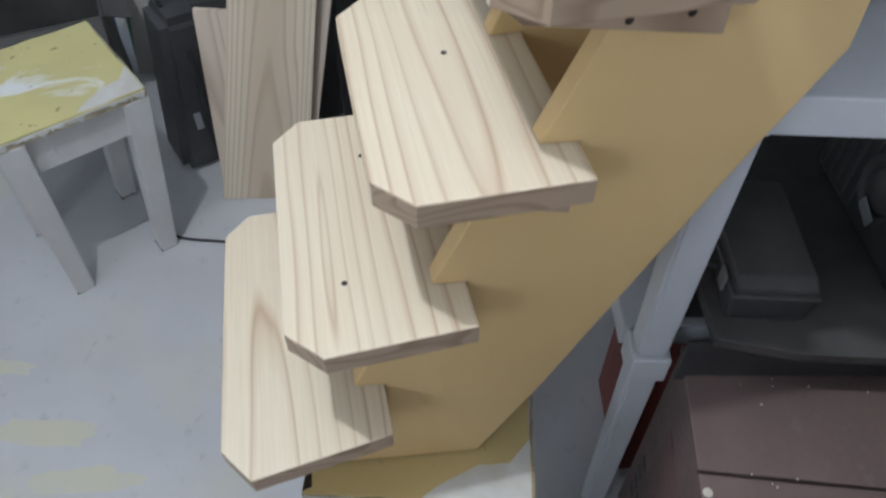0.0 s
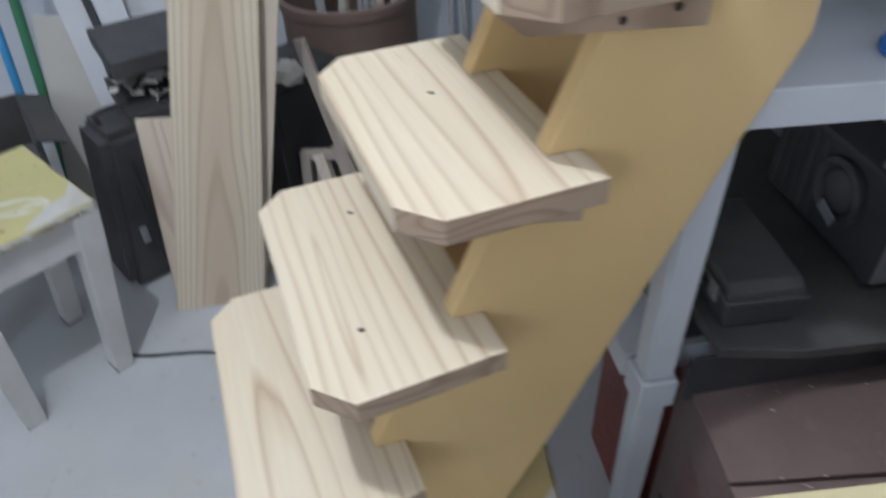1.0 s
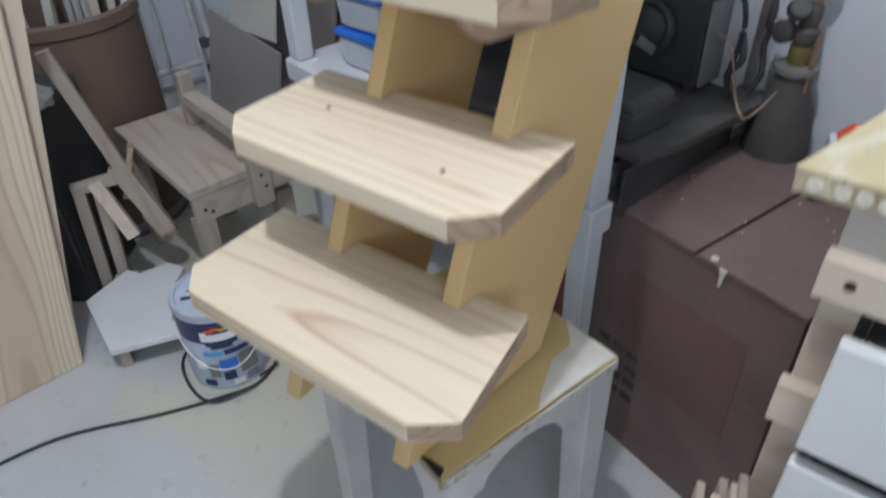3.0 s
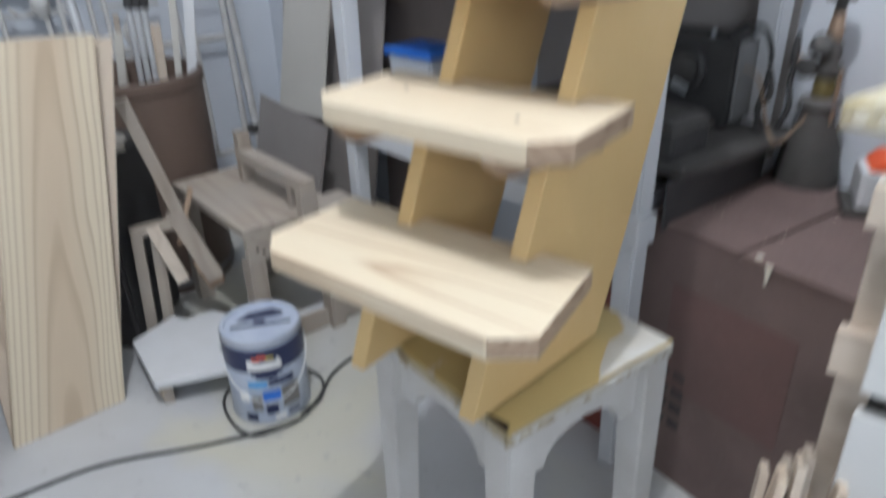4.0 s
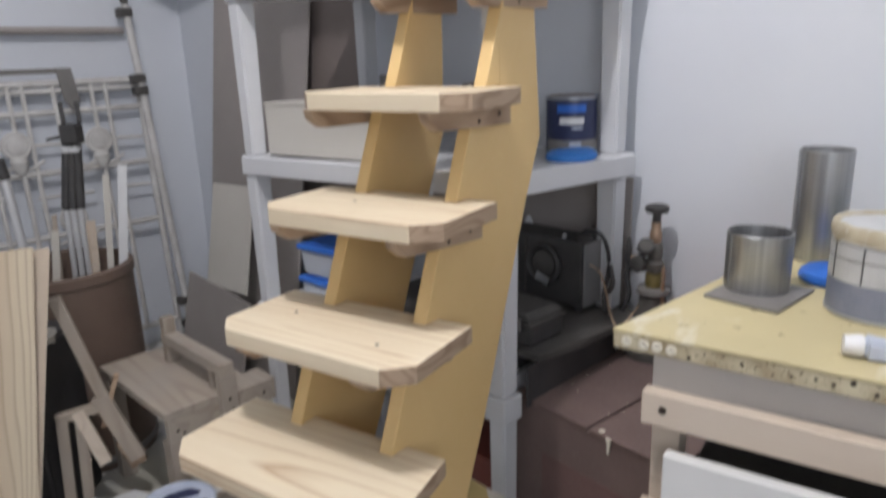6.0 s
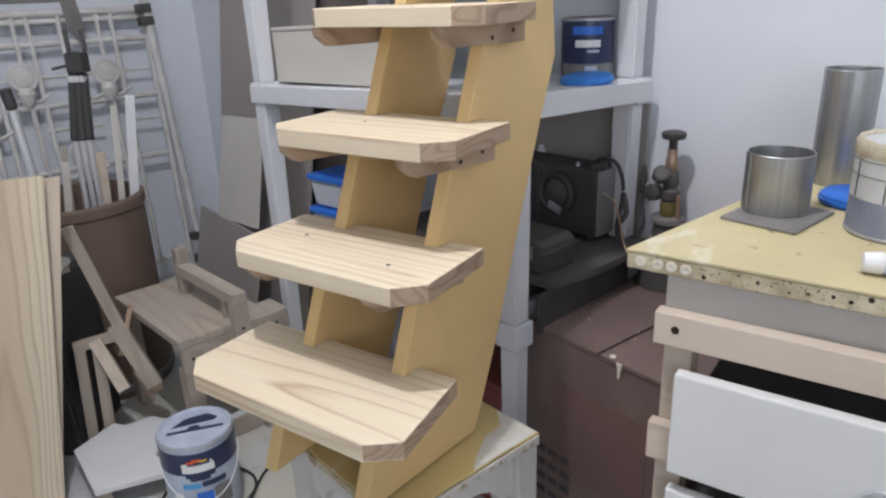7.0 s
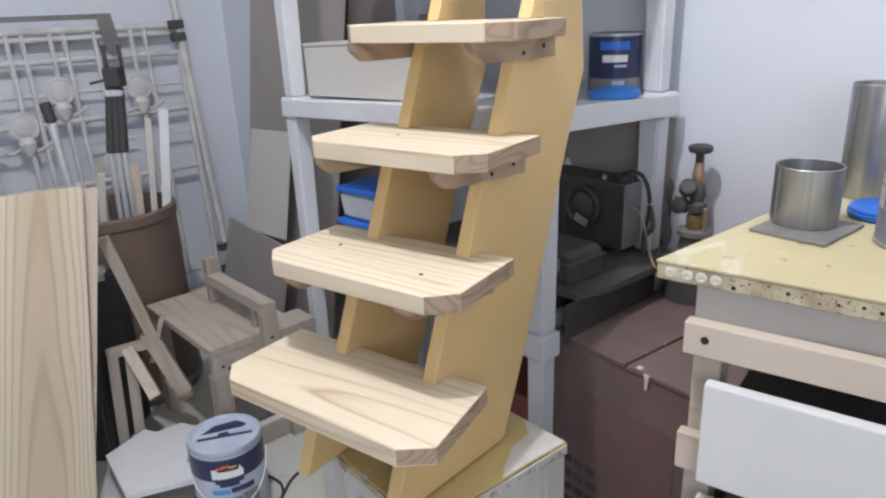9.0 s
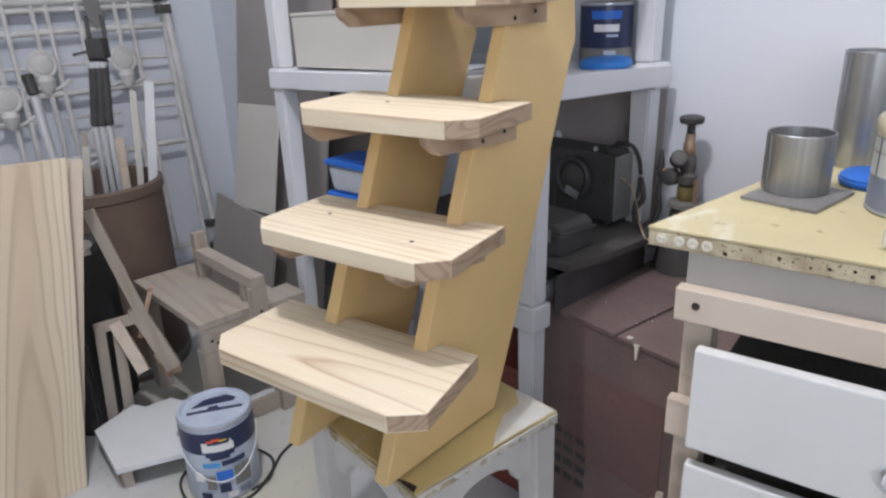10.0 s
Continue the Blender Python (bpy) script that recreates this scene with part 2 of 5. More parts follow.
HOLE = paint("dark_hole", (0.03, 0.02, 0.015), None, 0.9, 8.0, 0.3)
RUBBER = paint("black_rubber", (0.03, 0.03, 0.032), (0.04, 0.04, 0.04), 0.6, 15.0, 0.5)
FABRIC = paint("grey_cloth", (0.50, 0.505, 0.52), (0.40, 0.405, 0.42), 0.9, 5.0, 0.6)
PLUG = paint("cream_plug", (0.72, 0.68, 0.58), None, 0.5, 20.0, 0.4)


def floor_material():
    n = Nodes("grey_floor", 0.55)
    base = n.mix(n.ramp(n.noise(3.5, 6.0), [(0.3, 0.0), (0.7, 1.0)]), (0.56, 0.565, 0.575), (0.485, 0.485, 0.485))
    base = n.mix(n.ramp(n.noise(1.6, 3.0, distort=0.6), [(0.50, 0.0), (0.63, 0.55)]), base, (0.60, 0.56, 0.40))
    base = n.mix(n.ramp(n.noise(26.0, 4.0), [(0.62, 0.0), (0.75, 0.5)]), base, (0.33, 0.33, 0.33))
    fine = n.noise(90.0, 3.0)
    return n.finish(base, fine, 0.15, 0.001, n.ramp(fine, [(0.3, 0.42), (0.7, 0.65)]))


def yellow_top(name, yellow, smear, cover, seed):
    """A yellow painted work top with smears of white paint."""
    n = Nodes(name, 0.5)
    n.co = n.mapped((1, 1, 1))
    n.t.nodes[-1].inputs["Location"].default_value = (seed, seed * 0.7, 0)
    col = n.mix(n.ramp(n.noise(4.0, 5.0), [(0.3, 0.0), (0.7, 1.0)]), yellow, tuple(c * 0.82 for c in yellow))
    col = n.mix(n.ramp(n.noise(7.0, 4.0, (1, 0.6, 1), 0.6, 1.0), [(cover, 0.0), (cover + 0.09, 0.9)]), col, smear)
    col = n.mix(n.ramp(n.noise(38.0, 3.0), [(0.66, 0.0), (0.72, 0.8)]), col, (0.25, 0.19, 0.09))
    fine = n.noise(60.0, 4.0)
    return n.finish(col, fine, 0.3, 0.0015)


def clear(name, colour, rough=0.15, alpha=0.55):
    n = Nodes(name, rough)
    n.p.inputs["Transmission Weight"].default_value = alpha
    n.p.inputs["IOR"].default_value = 1.35
    return n.finish(colour)


FLOOR = floor_material()
STAINED = paint("thin_yellow_paint", (0.60, 0.575, 0.44), (0.56, 0.555, 0.50), 0.5, 9.0, 0.9)
STOOLTOP = yellow_top("stool_yellow_top", (0.60, 0.46, 0.20), (0.66, 0.65, 0.62), 0.60, 2.0)
STOOLTOP2 = yellow_top("stool_pale_yellow_top", (0.66, 0.60, 0.27), (0.78, 0.79, 0.80), 0.55, 5.0)
TABLETOP = yellow_top("table_yellow_top", (0.64, 0.555, 0.32), (0.74, 0.72, 0.64), 0.61, 9.0)
DRIP = paint("dried_white_paint", (0.66, 0.655, 0.63), (0.45, 0.40, 0.30), 0.5, 20.0, 0.6, None, 0.4)
EDGE = paint("worn_top_edge", (0.60, 0.54, 0.38), (0.24, 0.16, 0.08), 0.7, 30.0, 0.8, (0.12, 0.075, 0.04), 0.5)
CLEAR = clear("clear_box_plastic", (0.80, 0.84, 0.90), 0.2, 0.35)
GLASS = clear("bottle_glass", (0.80, 0.86, 0.88), 0.08, 0.8)


# ---- geometry helpers ----
def finish_mesh(bm, name, material, smooth=False):
    bmesh.ops.recalc_face_normals(bm, faces=bm.faces)
    me = bpy.data.meshes.new(name)
    bm.to_mesh(me)
    bm.free()
    me.materials.append(material)
    if smooth:
        for f in me.polygons:
            f.use_smooth = True
        me.set_sharp_from_angle(angle=radians(35))
    return me


def part(name, bm, material, parent, label="", smooth=False):
    ob = new(name, finish_mesh(bm, name, material, smooth))
    ob.parent = parent
    return tagged(ob, label)


def solid(name, bm, material, label, category, m=None, group="", kind="", smooth=False):
    ob = new(name, finish_mesh(bm, name, material, smooth))
    ob.matrix_world = m or Matrix()
    return tagged(ob, label, category, group, kind)


def thing(name, m, label, category, group="", kind=""):
    ob = new(name)
    ob.empty_display_size = 0.05
    ob.matrix_world = m
    return tagged(ob, label, category, group, kind)


def box(x0, x1, y0, y1, z0, z1, bevel=0.0015, bm=None, m=None):
    own = bmesh.new()
    bmesh.ops.create_cube(own, size=1)
    for v in own.verts:
        v.co = ((x0 + x1) / 2 + v.co.x * (x1 - x0), (y0 + y1) / 2 + v.co.y * (y1 - y0), (z0 + z1) / 2 + v.co.z * (z1 - z0))
    if bevel:
        bmesh.ops.bevel(own, geom=list(own.edges), offset=bevel, segments=2, affect="EDGES", profile=0.6)
    return merge(own, bm, m)


def merge(own, bm, m=None):
    if m is not None:
        bmesh.ops.transform(own, matrix=m, verts=own.verts)
    if bm is None:
        return own
    me = bpy.data.meshes.new("tmp")
    own.to_mesh(me)
    own.free()
    bm.from_mesh(me)
    bpy.data.meshes.remove(me)
    return bm


def prism(pts, a0, a1, axis="z", bevel=0.0012, bm=None, m=None):
    own = bmesh.new()
    at = (lambda p, a: (p[0], p[1], a)) if axis == "z" else ((lambda p, a: (a, p[0], p[1])) if axis == "x" else (lambda p, a: (p[0], a, p[1])))
    lo = [own.verts.new(at(p, a0)) for p in pts]
    hi = [own.verts.new(at(p, a1)) for p in pts]
    own.faces.new(lo[::-1]); own.faces.new(hi)
    for i in range(len(pts)):
        j = (i + 1) % len(pts)
        own.faces.new((lo[i], lo[j], hi[j], hi[i]))
    bmesh.ops.recalc_face_normals(own, faces=own.faces)
    if bevel:
        bmesh.ops.bevel(own, geom=list(own.edges), offset=bevel, segments=2, affect="EDGES", profile=0.6)
    return merge(own, bm, m)


def lathe(profile, steps=40, bm=None, m=None, caps=True):
    """A turned body about z from (radius, height) pairs."""
    own = bmesh.new()
    rings = []
    for r, z in profile:
        rings.append([own.verts.new((r * math.cos(2 * math.pi * k / steps), r * math.sin(2 * math.pi * k / steps), z)) for k in range(steps)])
    for a, b in zip(rings, rings[1:]):
        for k in range(steps):
            own.faces.new((a[k], a[(k + 1) % steps], b[(k + 1) % steps], b[k]))
    if caps:
        own.faces.new(rings[0][::-1]); own.faces.new(rings[-1])
    return merge(own, bm, m)


def rod(a, b, r, bm=None, r2=None, steps=12):
    a, b = Vector(a), Vector(b)
    q = (b - a).to_track_quat("Z", "Y").to_matrix().to_4x4()
    r2 = r if r2 is None else r2
    L = (b - a).length
    e = min(r, r2) * 0.25
    return lathe([(max(r - e, 1e-4), 0), (r, e), (r2, L - e), (max(r2 - e, 1e-4), L)], steps, bm, Matrix.Translation(a) @ q)


def slab(a, b, width, thick, side, bm=None, bevel=0.0012):
    """A board from a to b; side: the direction of its width."""
    a, b, s = Vector(a), Vector(b), Vector(side)
    z = (b - a).normalized()
    x = (s - z * s.dot(z)).normalized()
    y = z.cross(x)
    m = Matrix((x, y, z)).transposed().to_4x4()
    m.translation = a
    return box(-width / 2, width / 2, -thick / 2, thick / 2, 0, (b - a).length, bevel, bm, m)


def tube(points, r, bm=None, steps=8, sub=6):
    """A cable along a smooth line through the points."""
    P = [Vector(p) for p in points]
    line = []
    for i in range(len(P) - 1):
        p0, p1, p2, p3 = P[max(i - 1, 0)], P[i], P[i + 1], P[min(i + 2, len(P) - 1)]
        for k in range(sub):
            t = k / sub
            line.append(0.5 * ((2 * p1) + (p2 - p0) * t + (2 * p0 - 5 * p1 + 4 * p2 - p3) * t * t + (3 * p1 - p0 - 3 * p2 + p3) * t ** 3))
    line.append(P[-1])
    own = bmesh.new()
    rings = []
    for i, c in enumerate(line):
        d = (line[min(i + 1, len(line) - 1)] - line[max(i - 1, 0)]).normalized()
        q = d.to_track_quat("Z", "Y")
        rings.append([own.verts.new(c + q @ Vector((r * math.cos(6.28318 * k / steps), r * math.sin(6.28318 * k / steps), 0))) for k in range(steps)])
    for a, b in zip(rings, rings[1:]):
        for k in range(steps):
            own.faces.new((a[k], a[(k + 1) % steps], b[(k + 1) % steps], b[k]))
    own.faces.new(rings[0][::-1]); own.faces.new(rings[-1])
    return merge(own, bm)


def arc_patch(r, a0, a1, z0, z1, thick=0.0008, bm=None):
    """A thin label or bar bent round a can of radius r about z (angles in degrees)."""
    own = bmesh.new()
    n = max(2, int(abs(a1 - a0) / 6))
    vs = []
    for k in range(n + 1):
        a = radians(a0 + (a1 - a0) * k / n)
        vs.append([own.verts.new((q * math.cos(a), q * math.sin(a), z)) for q, z in ((r, z0), (r + thick, z0), (r + thick, z1), (r, z1))])
    for p, q in zip(vs, vs[1:]):
        for i in range(4):
            own.faces.new((p[i], p[(i + 1) % 4], q[(i + 1) % 4], q[i]))
    own.faces.new(vs[0]); own.faces.new(vs[-1][::-1])
    return merge(own, bm)


ROOM = pose(0, 0, 0, 0, 0, -12)          # the room is turned against the stair


def in_room(u, v, z):
    return ROOM @ Vector((u, v, z))


# ---- the room ----
floor = solid("floor", box(-2.3, 2.4, -2.6, 1.2, -0.12, 0, 0), FLOOR, "pale grey painted workshop floor with stains", "floor", ROOM, kind="structure")
solid("wall_back", box(-2.3, 2.4, 0.985, 1.15, 0, 2.6, 0), WALL, "smooth pale blue-grey plastered wall", "wall", ROOM, kind="structure")
solid("wall_side", box(-2.25, -2.10, -2.6, 0.985, 0, 2.6, 0), WALL, "smooth pale blue-grey plastered wall", "wall", ROOM, kind="structure")
opening = box(2.2, 2.4, -2.6, -2.05, 0, 2.6, 0)
box(2.2, 2.4, -0.85, 0.985, 0, 2.6, 0, opening)
box(2.2, 2.4, -2.05, -0.85, 0, 0.95, 0, opening)
box(2.2, 2.4, -2.05, -0.85, 2.15, 2.6, 0, opening)
solid("wall_opposite", opening, WALL2, "plain pale plastered wall", "wall", ROOM, kind="structure")
solid("wall_front", box(-2.1, 2.2, -2.6, -2.45, 0, 2.6, 0), WALL2, "plain pale plastered wall", "wall", ROOM, kind="structure")
door = thing("door_1", ROOM, "dark closed door in the side wall", "door", kind="structure")
part("leaf", box(-2.098, -2.060, -2.02, -1.36, 0.01, 2.05, 0.003), BLACK, door)
part("door_frame", box(-2.098, -2.055, -1.355, -1.300, 0, 2.10, 0.003), DARK, door)
solid("ceiling", box(-2.3, 2.4, -2.6, 1.2, 2.6, 2.7, 0), CEIL, "plain grey-white ceiling", "ceiling", ROOM, kind="structure")

def paint_stain(cx, cy, long, wide, turn, seed):
    """A dried splash of thin paint with a ragged outline."""
    ring = []
    for k in range(40):
        a = 2 * math.pi * k / 40
        j = 1 + 0.45 * noise.noise(Vector((math.cos(a) * 1.6, math.sin(a) * 1.6, seed))) + 0.18 * noise.noise(Vector((math.cos(a) * 6, math.sin(a) * 6, seed)))
        ring.append((long * j * math.cos(a), wide * j * math.sin(a)))
    m = ROOM.inverted() @ pose(cx, cy, 0, 0, 0, turn)
    return part("paint_stain", prism(ring, 0.0002, 0.0009, "z", 0, None, m), STAINED, floor, "pale yellow dried paint stain")


paint_stain(-0.285, -0.500, 0.115, 0.030, 76, 1.0)
paint_stain(-0.165, -0.420, 0.105, 0.030, 80, 4.0)
paint_stain(-0.480, -0.640, 0.090, 0.022, 70, 7.0)

# ---- the stair ----
Z1, RISE, GO, DEEP, THICK = 0.610, 0.1605, 0.0928, 0.178, 0.026
LENGTH = [0.380, 0.350, 0.324, 0.309, 0.334]
CH = 0.035
SKEW = [(0.005, 0.011, -0.011), (0.002, 0.001, -0.005), (0, 0, 0), (0, 0, 0), (0, 0, 0)]
stair = thing("stair", Matrix(), "small pine stair with ochre stringers standing on a stool", "stair")
for i in range(5):
    L, y, z = LENGTH[i] / 2, GO * i, Z1 + RISE * i
    f, c, r = SKEW[i]      # the sawn ends are not quite square
    far = L
    if i == 4:             # the top tread sits further back, off centre and a little high
        y, z, L, far = y + 0.038, z + 0.012, 0.162, 0.100
    bm = prism([(-far + CH, 0), (L - CH + f, -f), (L + c, CH * 0.92 - c * 0.5), (L + r, DEEP), (-far, DEEP), (-far, CH * 0.92)], -THICK, 0, "z", 0.0018)
    tr = part("tread", bm, PINE, stair, "pale pine tread with clipped front corners")
    tr.location = (0, y, z)
    tr.data.materials.append(ENDGRAIN)
    for f in tr.data.polygons:
        if abs(f.normal.x) > 0.6:
            f.material_index = 1
    for hx, hy in (((0.092, 0.060), (-0.095, 0.100)) if i == 1 else ((-0.039, 0.095),)) if i in (1, 2) else ():
        k = part("knot", lathe([(0.0025, -0.002), (0.0032, 0.0004), (0.0012, 0.0006)], 10), HOLE, tr, "small dark screw hole")
        k.location = (hx, hy, 0)
    # cleats under the tread, outside each stringer
    for sx in (1, -1):
        x0 = 0.1270 if sx > 0 else (-0.1450 if i < 4 else -0.0980)
        zc = -THICK
        y0 = 0.012 if i < 4 else 0.006
        c = part("cleat", prism([(y0 + 0.020, zc - 0.029), (DEEP - 0.010, zc - 0.029), (DEEP - 0.010, zc), (y0, zc), (y0 + 0.003, zc - 0.014)], 0, 0.018 if i else 0.016, "x", 0.0012), CLEAT, tr, "brown wooden cleat with screws")
        c.location = (x0, 0, -0.0004)
        for v in c.data.vertices:      # they run askew under the tread
            v.co.x -= 0.30 * (DEEP - v.co.y) if sx > 0 else -0.30 * v.co.y
        for q in (0.035, 0.075):
            s = part("screw", lathe([(0.003, 0), (0.0036, 0.001), (0.001, 0.0014)], 10, None, Matrix.Rotation(radians(90 * sx), 4, "Y")), HOLE, c)
            s.location = (0.0185 - 0.30 * q if sx > 0 else -0.0005 + 0.30 * (DEEP - q), DEEP - q, zc - 0.012 - 0.008 * (q > 0.05))

TOP = Z1 + RISE * 4 + 0.012 - THICK
line = [(0.042, 0.4495)]
for i in range(4):
    z, y = Z1 + RISE * i, GO * i
    line += [(y + 0.110 if i else 0.096, z - THICK), (y + DEEP + 0.001, z - THICK), (y + DEEP + 0.001, z + 0.0005), (y + 0.144, z + 0.0005)]
line += [(0.462, TOP - 0.055), (0.484, TOP), (0.572, TOP), (0.566, 1.005), (0.513, 0.905), (0.433, 0.740), (0.358, 0.583), (0.286, 0.4495)]
for x0, splay in ((0.090, 0.12), (-0.0805, 0.0)):
    bm = prism(line, 0, 0.0225, "x", 0.0022)
    for v in bm.verts:      # the back of the board stands a little further out than its teeth
        v.co.x += splay * max(0.0, v.co.y - (0.150 + (v.co.z - Z1) * GO / RISE))
    s = part("stringer", bm, STAIN, stair, "ochre stained saw-toothed stringer")
    s.location = (x0, 0, 0)


# ---- stools ----
def stool(m, top_mat, label, leg_splay=0.006, side=0.285, height=0.445, deep=1.0, feet=None, thick=0.046, arched=True):
    st = thing("stool", m, label, "stool", "workshop stools")
    h = side / 2
    pts = []
    random.seed(int(side * 1000) + len(label))
    for (ax, ay), (bx, by) in zip(((-h, -h), (h, -h), (h, h), (-h, h)), ((h, -h), (h, h), (-h, h), (-h, -h))):
        for k in range(9):
            t = k / 9
            j = 0.0 if k == 0 else random.uniform(-0.0035, 0.001)
            nx, ny = (0, 1) if ay == by and ay < 0 else ((-1, 0) if ax == bx and ax > 0 else ((0, -1) if ay == by else (1, 0)))
            pts.append((ax + (bx - ax) * t - nx * j, ay + (by - ay) * t - ny * j))
    part("seat_core", prism([(x * 0.996, y * 0.996) for x, y in pts], height - 0.020, height - 0.004, "z", 0), EDGE, st, "chipped and paint-splashed edge")
    part("seat", prism(pts, height - 0.0045, height, "z", 0.001), top_mat, st, "yellow painted top smeared with white")
    for k in range(4):
        lip = [(-h + 0.001, height - 0.004)]
        x = -h + 0.001
        while x < h - 0.006:
            x += random.uniform(0.003, 0.011)
            lip.append((min(x, h - 0.001), height - random.choice((0.006, 0.009, 0.013, 0.017, 0.022))))
        lip.append((h - 0.001, height - 0.004))
        part("drip_edge", prism(lip, -h - 0.0026, -h - 0.0002, "y", 0, None, pose(0, 0, 0, 0, 0, 90 * k)), (EDGE, DRIP, EDGE, DRIP)[k], st, "dried paint drips along the edge")
    part("paint_smear", prism([(h - 0.002, h - 0.002), (h - 0.090, h - 0.003), (h - 0.055, h - 0.030), (h - 0.050, h - 0.070), (h - 0.020, h - 0.120), (h - 0.003, h - 0.140)], height + 0.0002, height + 0.0010, "z", 0), DRIP, st, "white paint smeared over the corner")
    part("dark_chip", prism([(h - 0.045, -h - 0.001), (h - 0.004, -h - 0.001), (h - 0.010, -h + 0.010), (h - 0.030, -h + 0.006)], height + 0.0002, height + 0.0010, "z", 0), HOLE, st, "dark broken chip")
    e = h - 0.024
    for sx in (-1, 1):
        for sy in (-1, 1):
            foot = feet[(sx, sy)] if feet else (sx * (e + leg_splay), sy * (e + leg_splay))
            leg = bmesh.new()
            bmesh.ops.create_cube(leg, size=1)
            for v in leg.verts:
                top = v.co.z > 0
                w = thick if top else thick - 0.010
                px, py = (sx * e, sy * e) if top else foot
                v.co = (px + v.co.x * w, py + v.co.y * w, height - 0.021 if top else 0)
            bmesh.ops.bevel(leg, geom=list(leg.edges), offset=0.002, segments=2, affect="EDGES")
            part("leg", leg, CHIPPED, st)
            part("foot_cap", box(foot[0] - thick * 0.4, foot[0] + thick * 0.4, foot[1] - thick * 0.4, foot[1] + thick * 0.4, 0, 0.010, 0.002), RUBBER, st, "dark rubber foot")
    for k in range(4):
        arch = [(-e + 0.021, height - 0.021), (-e + 0.021, height - 0.105)]
        for q in range(9 if arched else 0):
            a = math.pi * q / 8
            arch.append((-(e - 0.05) * math.cos(a), height - 0.105 + 0.045 * math.sin(a)))
        arch += [(e - 0.021, height - 0.105), (e - 0.021, height - 0.021)]
        part("apron", prism(arch, -e - 0.008, -e + 0.010, "y", 0.0012, None, pose(0, 0, 0, 0, 0, 90 * k)), CHIPPED, st)
    for ob in st.children:
        ob.data.transform(Matrix.Diagonal((deep, 1, 1, 1)))
    return st


stool(pose(0.048, 0.235, 0, 0, 0, -15) , STOOLTOP, "old white wooden stool with yellow top under the stair", side=0.290)
stool(pose(-0.852, -0.407, 0, 0, 0, 27), STOOLTOP2, "old white wooden stool with pale yellow smeared top", side=0.300, height=0.458, deep=1.13,
      feet={(1, 1): (0.110, 0.072), (1, -1): (0.113, -0.140), (-1, -1): (-0.110, -0.155), (-1, 1): (-0.105, 0.066)}, thick=0.052, arched=False)

# ---- white plastic shelving ----
shelf = thing("shelf_unit", ROOM, "white plastic shelf unit crowded with workshop goods", "shelf")
U0, U1, V0, V1 = -0.872, -0.010, 0.512, 0.945


def sag(u, v):
    """The plastic decks are warped: the front edge rises to one side, the back edge stays level."""
    return 0.045 * (u + 0.45) * (1 - min(1.0, max(0.0, (v - V0) / (V1 - V0))))


for zt in (0.517, 0.925, 1.338, 1.745):
    deck = box(U0, U1 if zt > 0.6 else U1 - 0.062, V0, V1, zt - 0.043, zt, 0.003)
    low = min(deck.faces, key=lambda f: f.calc_center_median().z - f.calc_area())
    bmesh.ops.inset_individual(deck, faces=[low], thickness=0.010)
    bmesh.ops.translate(deck, verts=low.verts, vec=(0, 0, 0.034))
    if zt > 0.6:
        for q in deck.verts:
            q.co.z += sag(q.co.x, q.co.y)
    part("deck", deck, PLASTIC, shelf)
    for cx in (U0 + 0.028, U1 - 0.028):
        for cy in (V0 + 0.028, V1 - 0.028):
            up = sag(cx, cy) if zt > 0.6 else 0
            part("socket", box(cx - 0.026, cx + 0.026, cy - 0.026, cy + 0.026, zt - 0.047 + up, zt + 0.004 + up, 0.004), PLASTIC, shelf)
for cx in (U0 + 0.028, U1 - 0.028):
    for cy in (V0 + 0.028, V1 - 0.028):
        for za, zb in ((0, 0.4695), (0.5215, 0.8775), (0.9295, 1.2905), (1.3425, 1.6975)):
            leg = bmesh.new()
            bmesh.ops.create_cube(leg, size=1)
            for v in leg.verts:
                w = (0.046 if v.co.z > 0 else 0.040) - (0.006 if za == 0 else 0)
                v.co = (cx - (0.012 if cx > -0.3 and cy > 0.7 else 0) + v.co.x * w, cy + v.co.y * w, (zb + (sag(cx, cy) if zb > 0.6 else 0)) if v.co.z > 0 else za + (sag(cx, cy) if za > 0.6 else 0))
            bmesh.ops.bevel(leg, geom=list(leg.edges), offset=0.004, segments=2, affect="EDGES")
            part("post", leg, PLASTIC, shelf)

# ---- goods on the shelf ----
def clear_box(u, v, z, turn=0):
    t = thing("storage_box", ROOM @ pose(u, v, z, 0, 0, turn), "clear plastic box with a blue lid on the shelf", "storage box", "lidded boxes")
    b = bmesh.new()
    w, d, h = 0.069, 0.055, 0.067
    bmesh.ops.create_cube(b, size=1)
    for q in b.verts:
        s = 1.0 if q.co.z > 0 else 0.88
        q.co = (q.co.x * 2 * w * s, q.co.y * 2 * d * s, h if q.co.z > 0 else 0)
    bmesh.ops.bevel(b, geom=list(b.edges), offset=0.006, segments=3, affect="EDGES")
    part("tub", b, CLEAR, t, "clear plastic tub", True)
    c = box(-w * 0.8, w * 0.8, -d * 0.8, d * 0.8, 0.004, h * 0.55, 0.006)
    part("contents", c, GREYMET, t, "grey small hardware inside")
    l = box(-w - 0.005, w + 0.005, -d - 0.005, d + 0.005, h + 0.0004, h + 0.015, 0.004)
    box(-w * 0.75, w * 0.75, -d * 0.75, d * 0.75, h + 0.015, h + 0.019, 0.002, l)
    part("lid", l, BLUE, t, "blue snap lid")
    return t


first = clear_box(-0.692, 0.642, 0.5175, 4)
copy_thing(first, ROOM @ pose(-0.690, 0.643, 0.6042, 0, 0, 6))


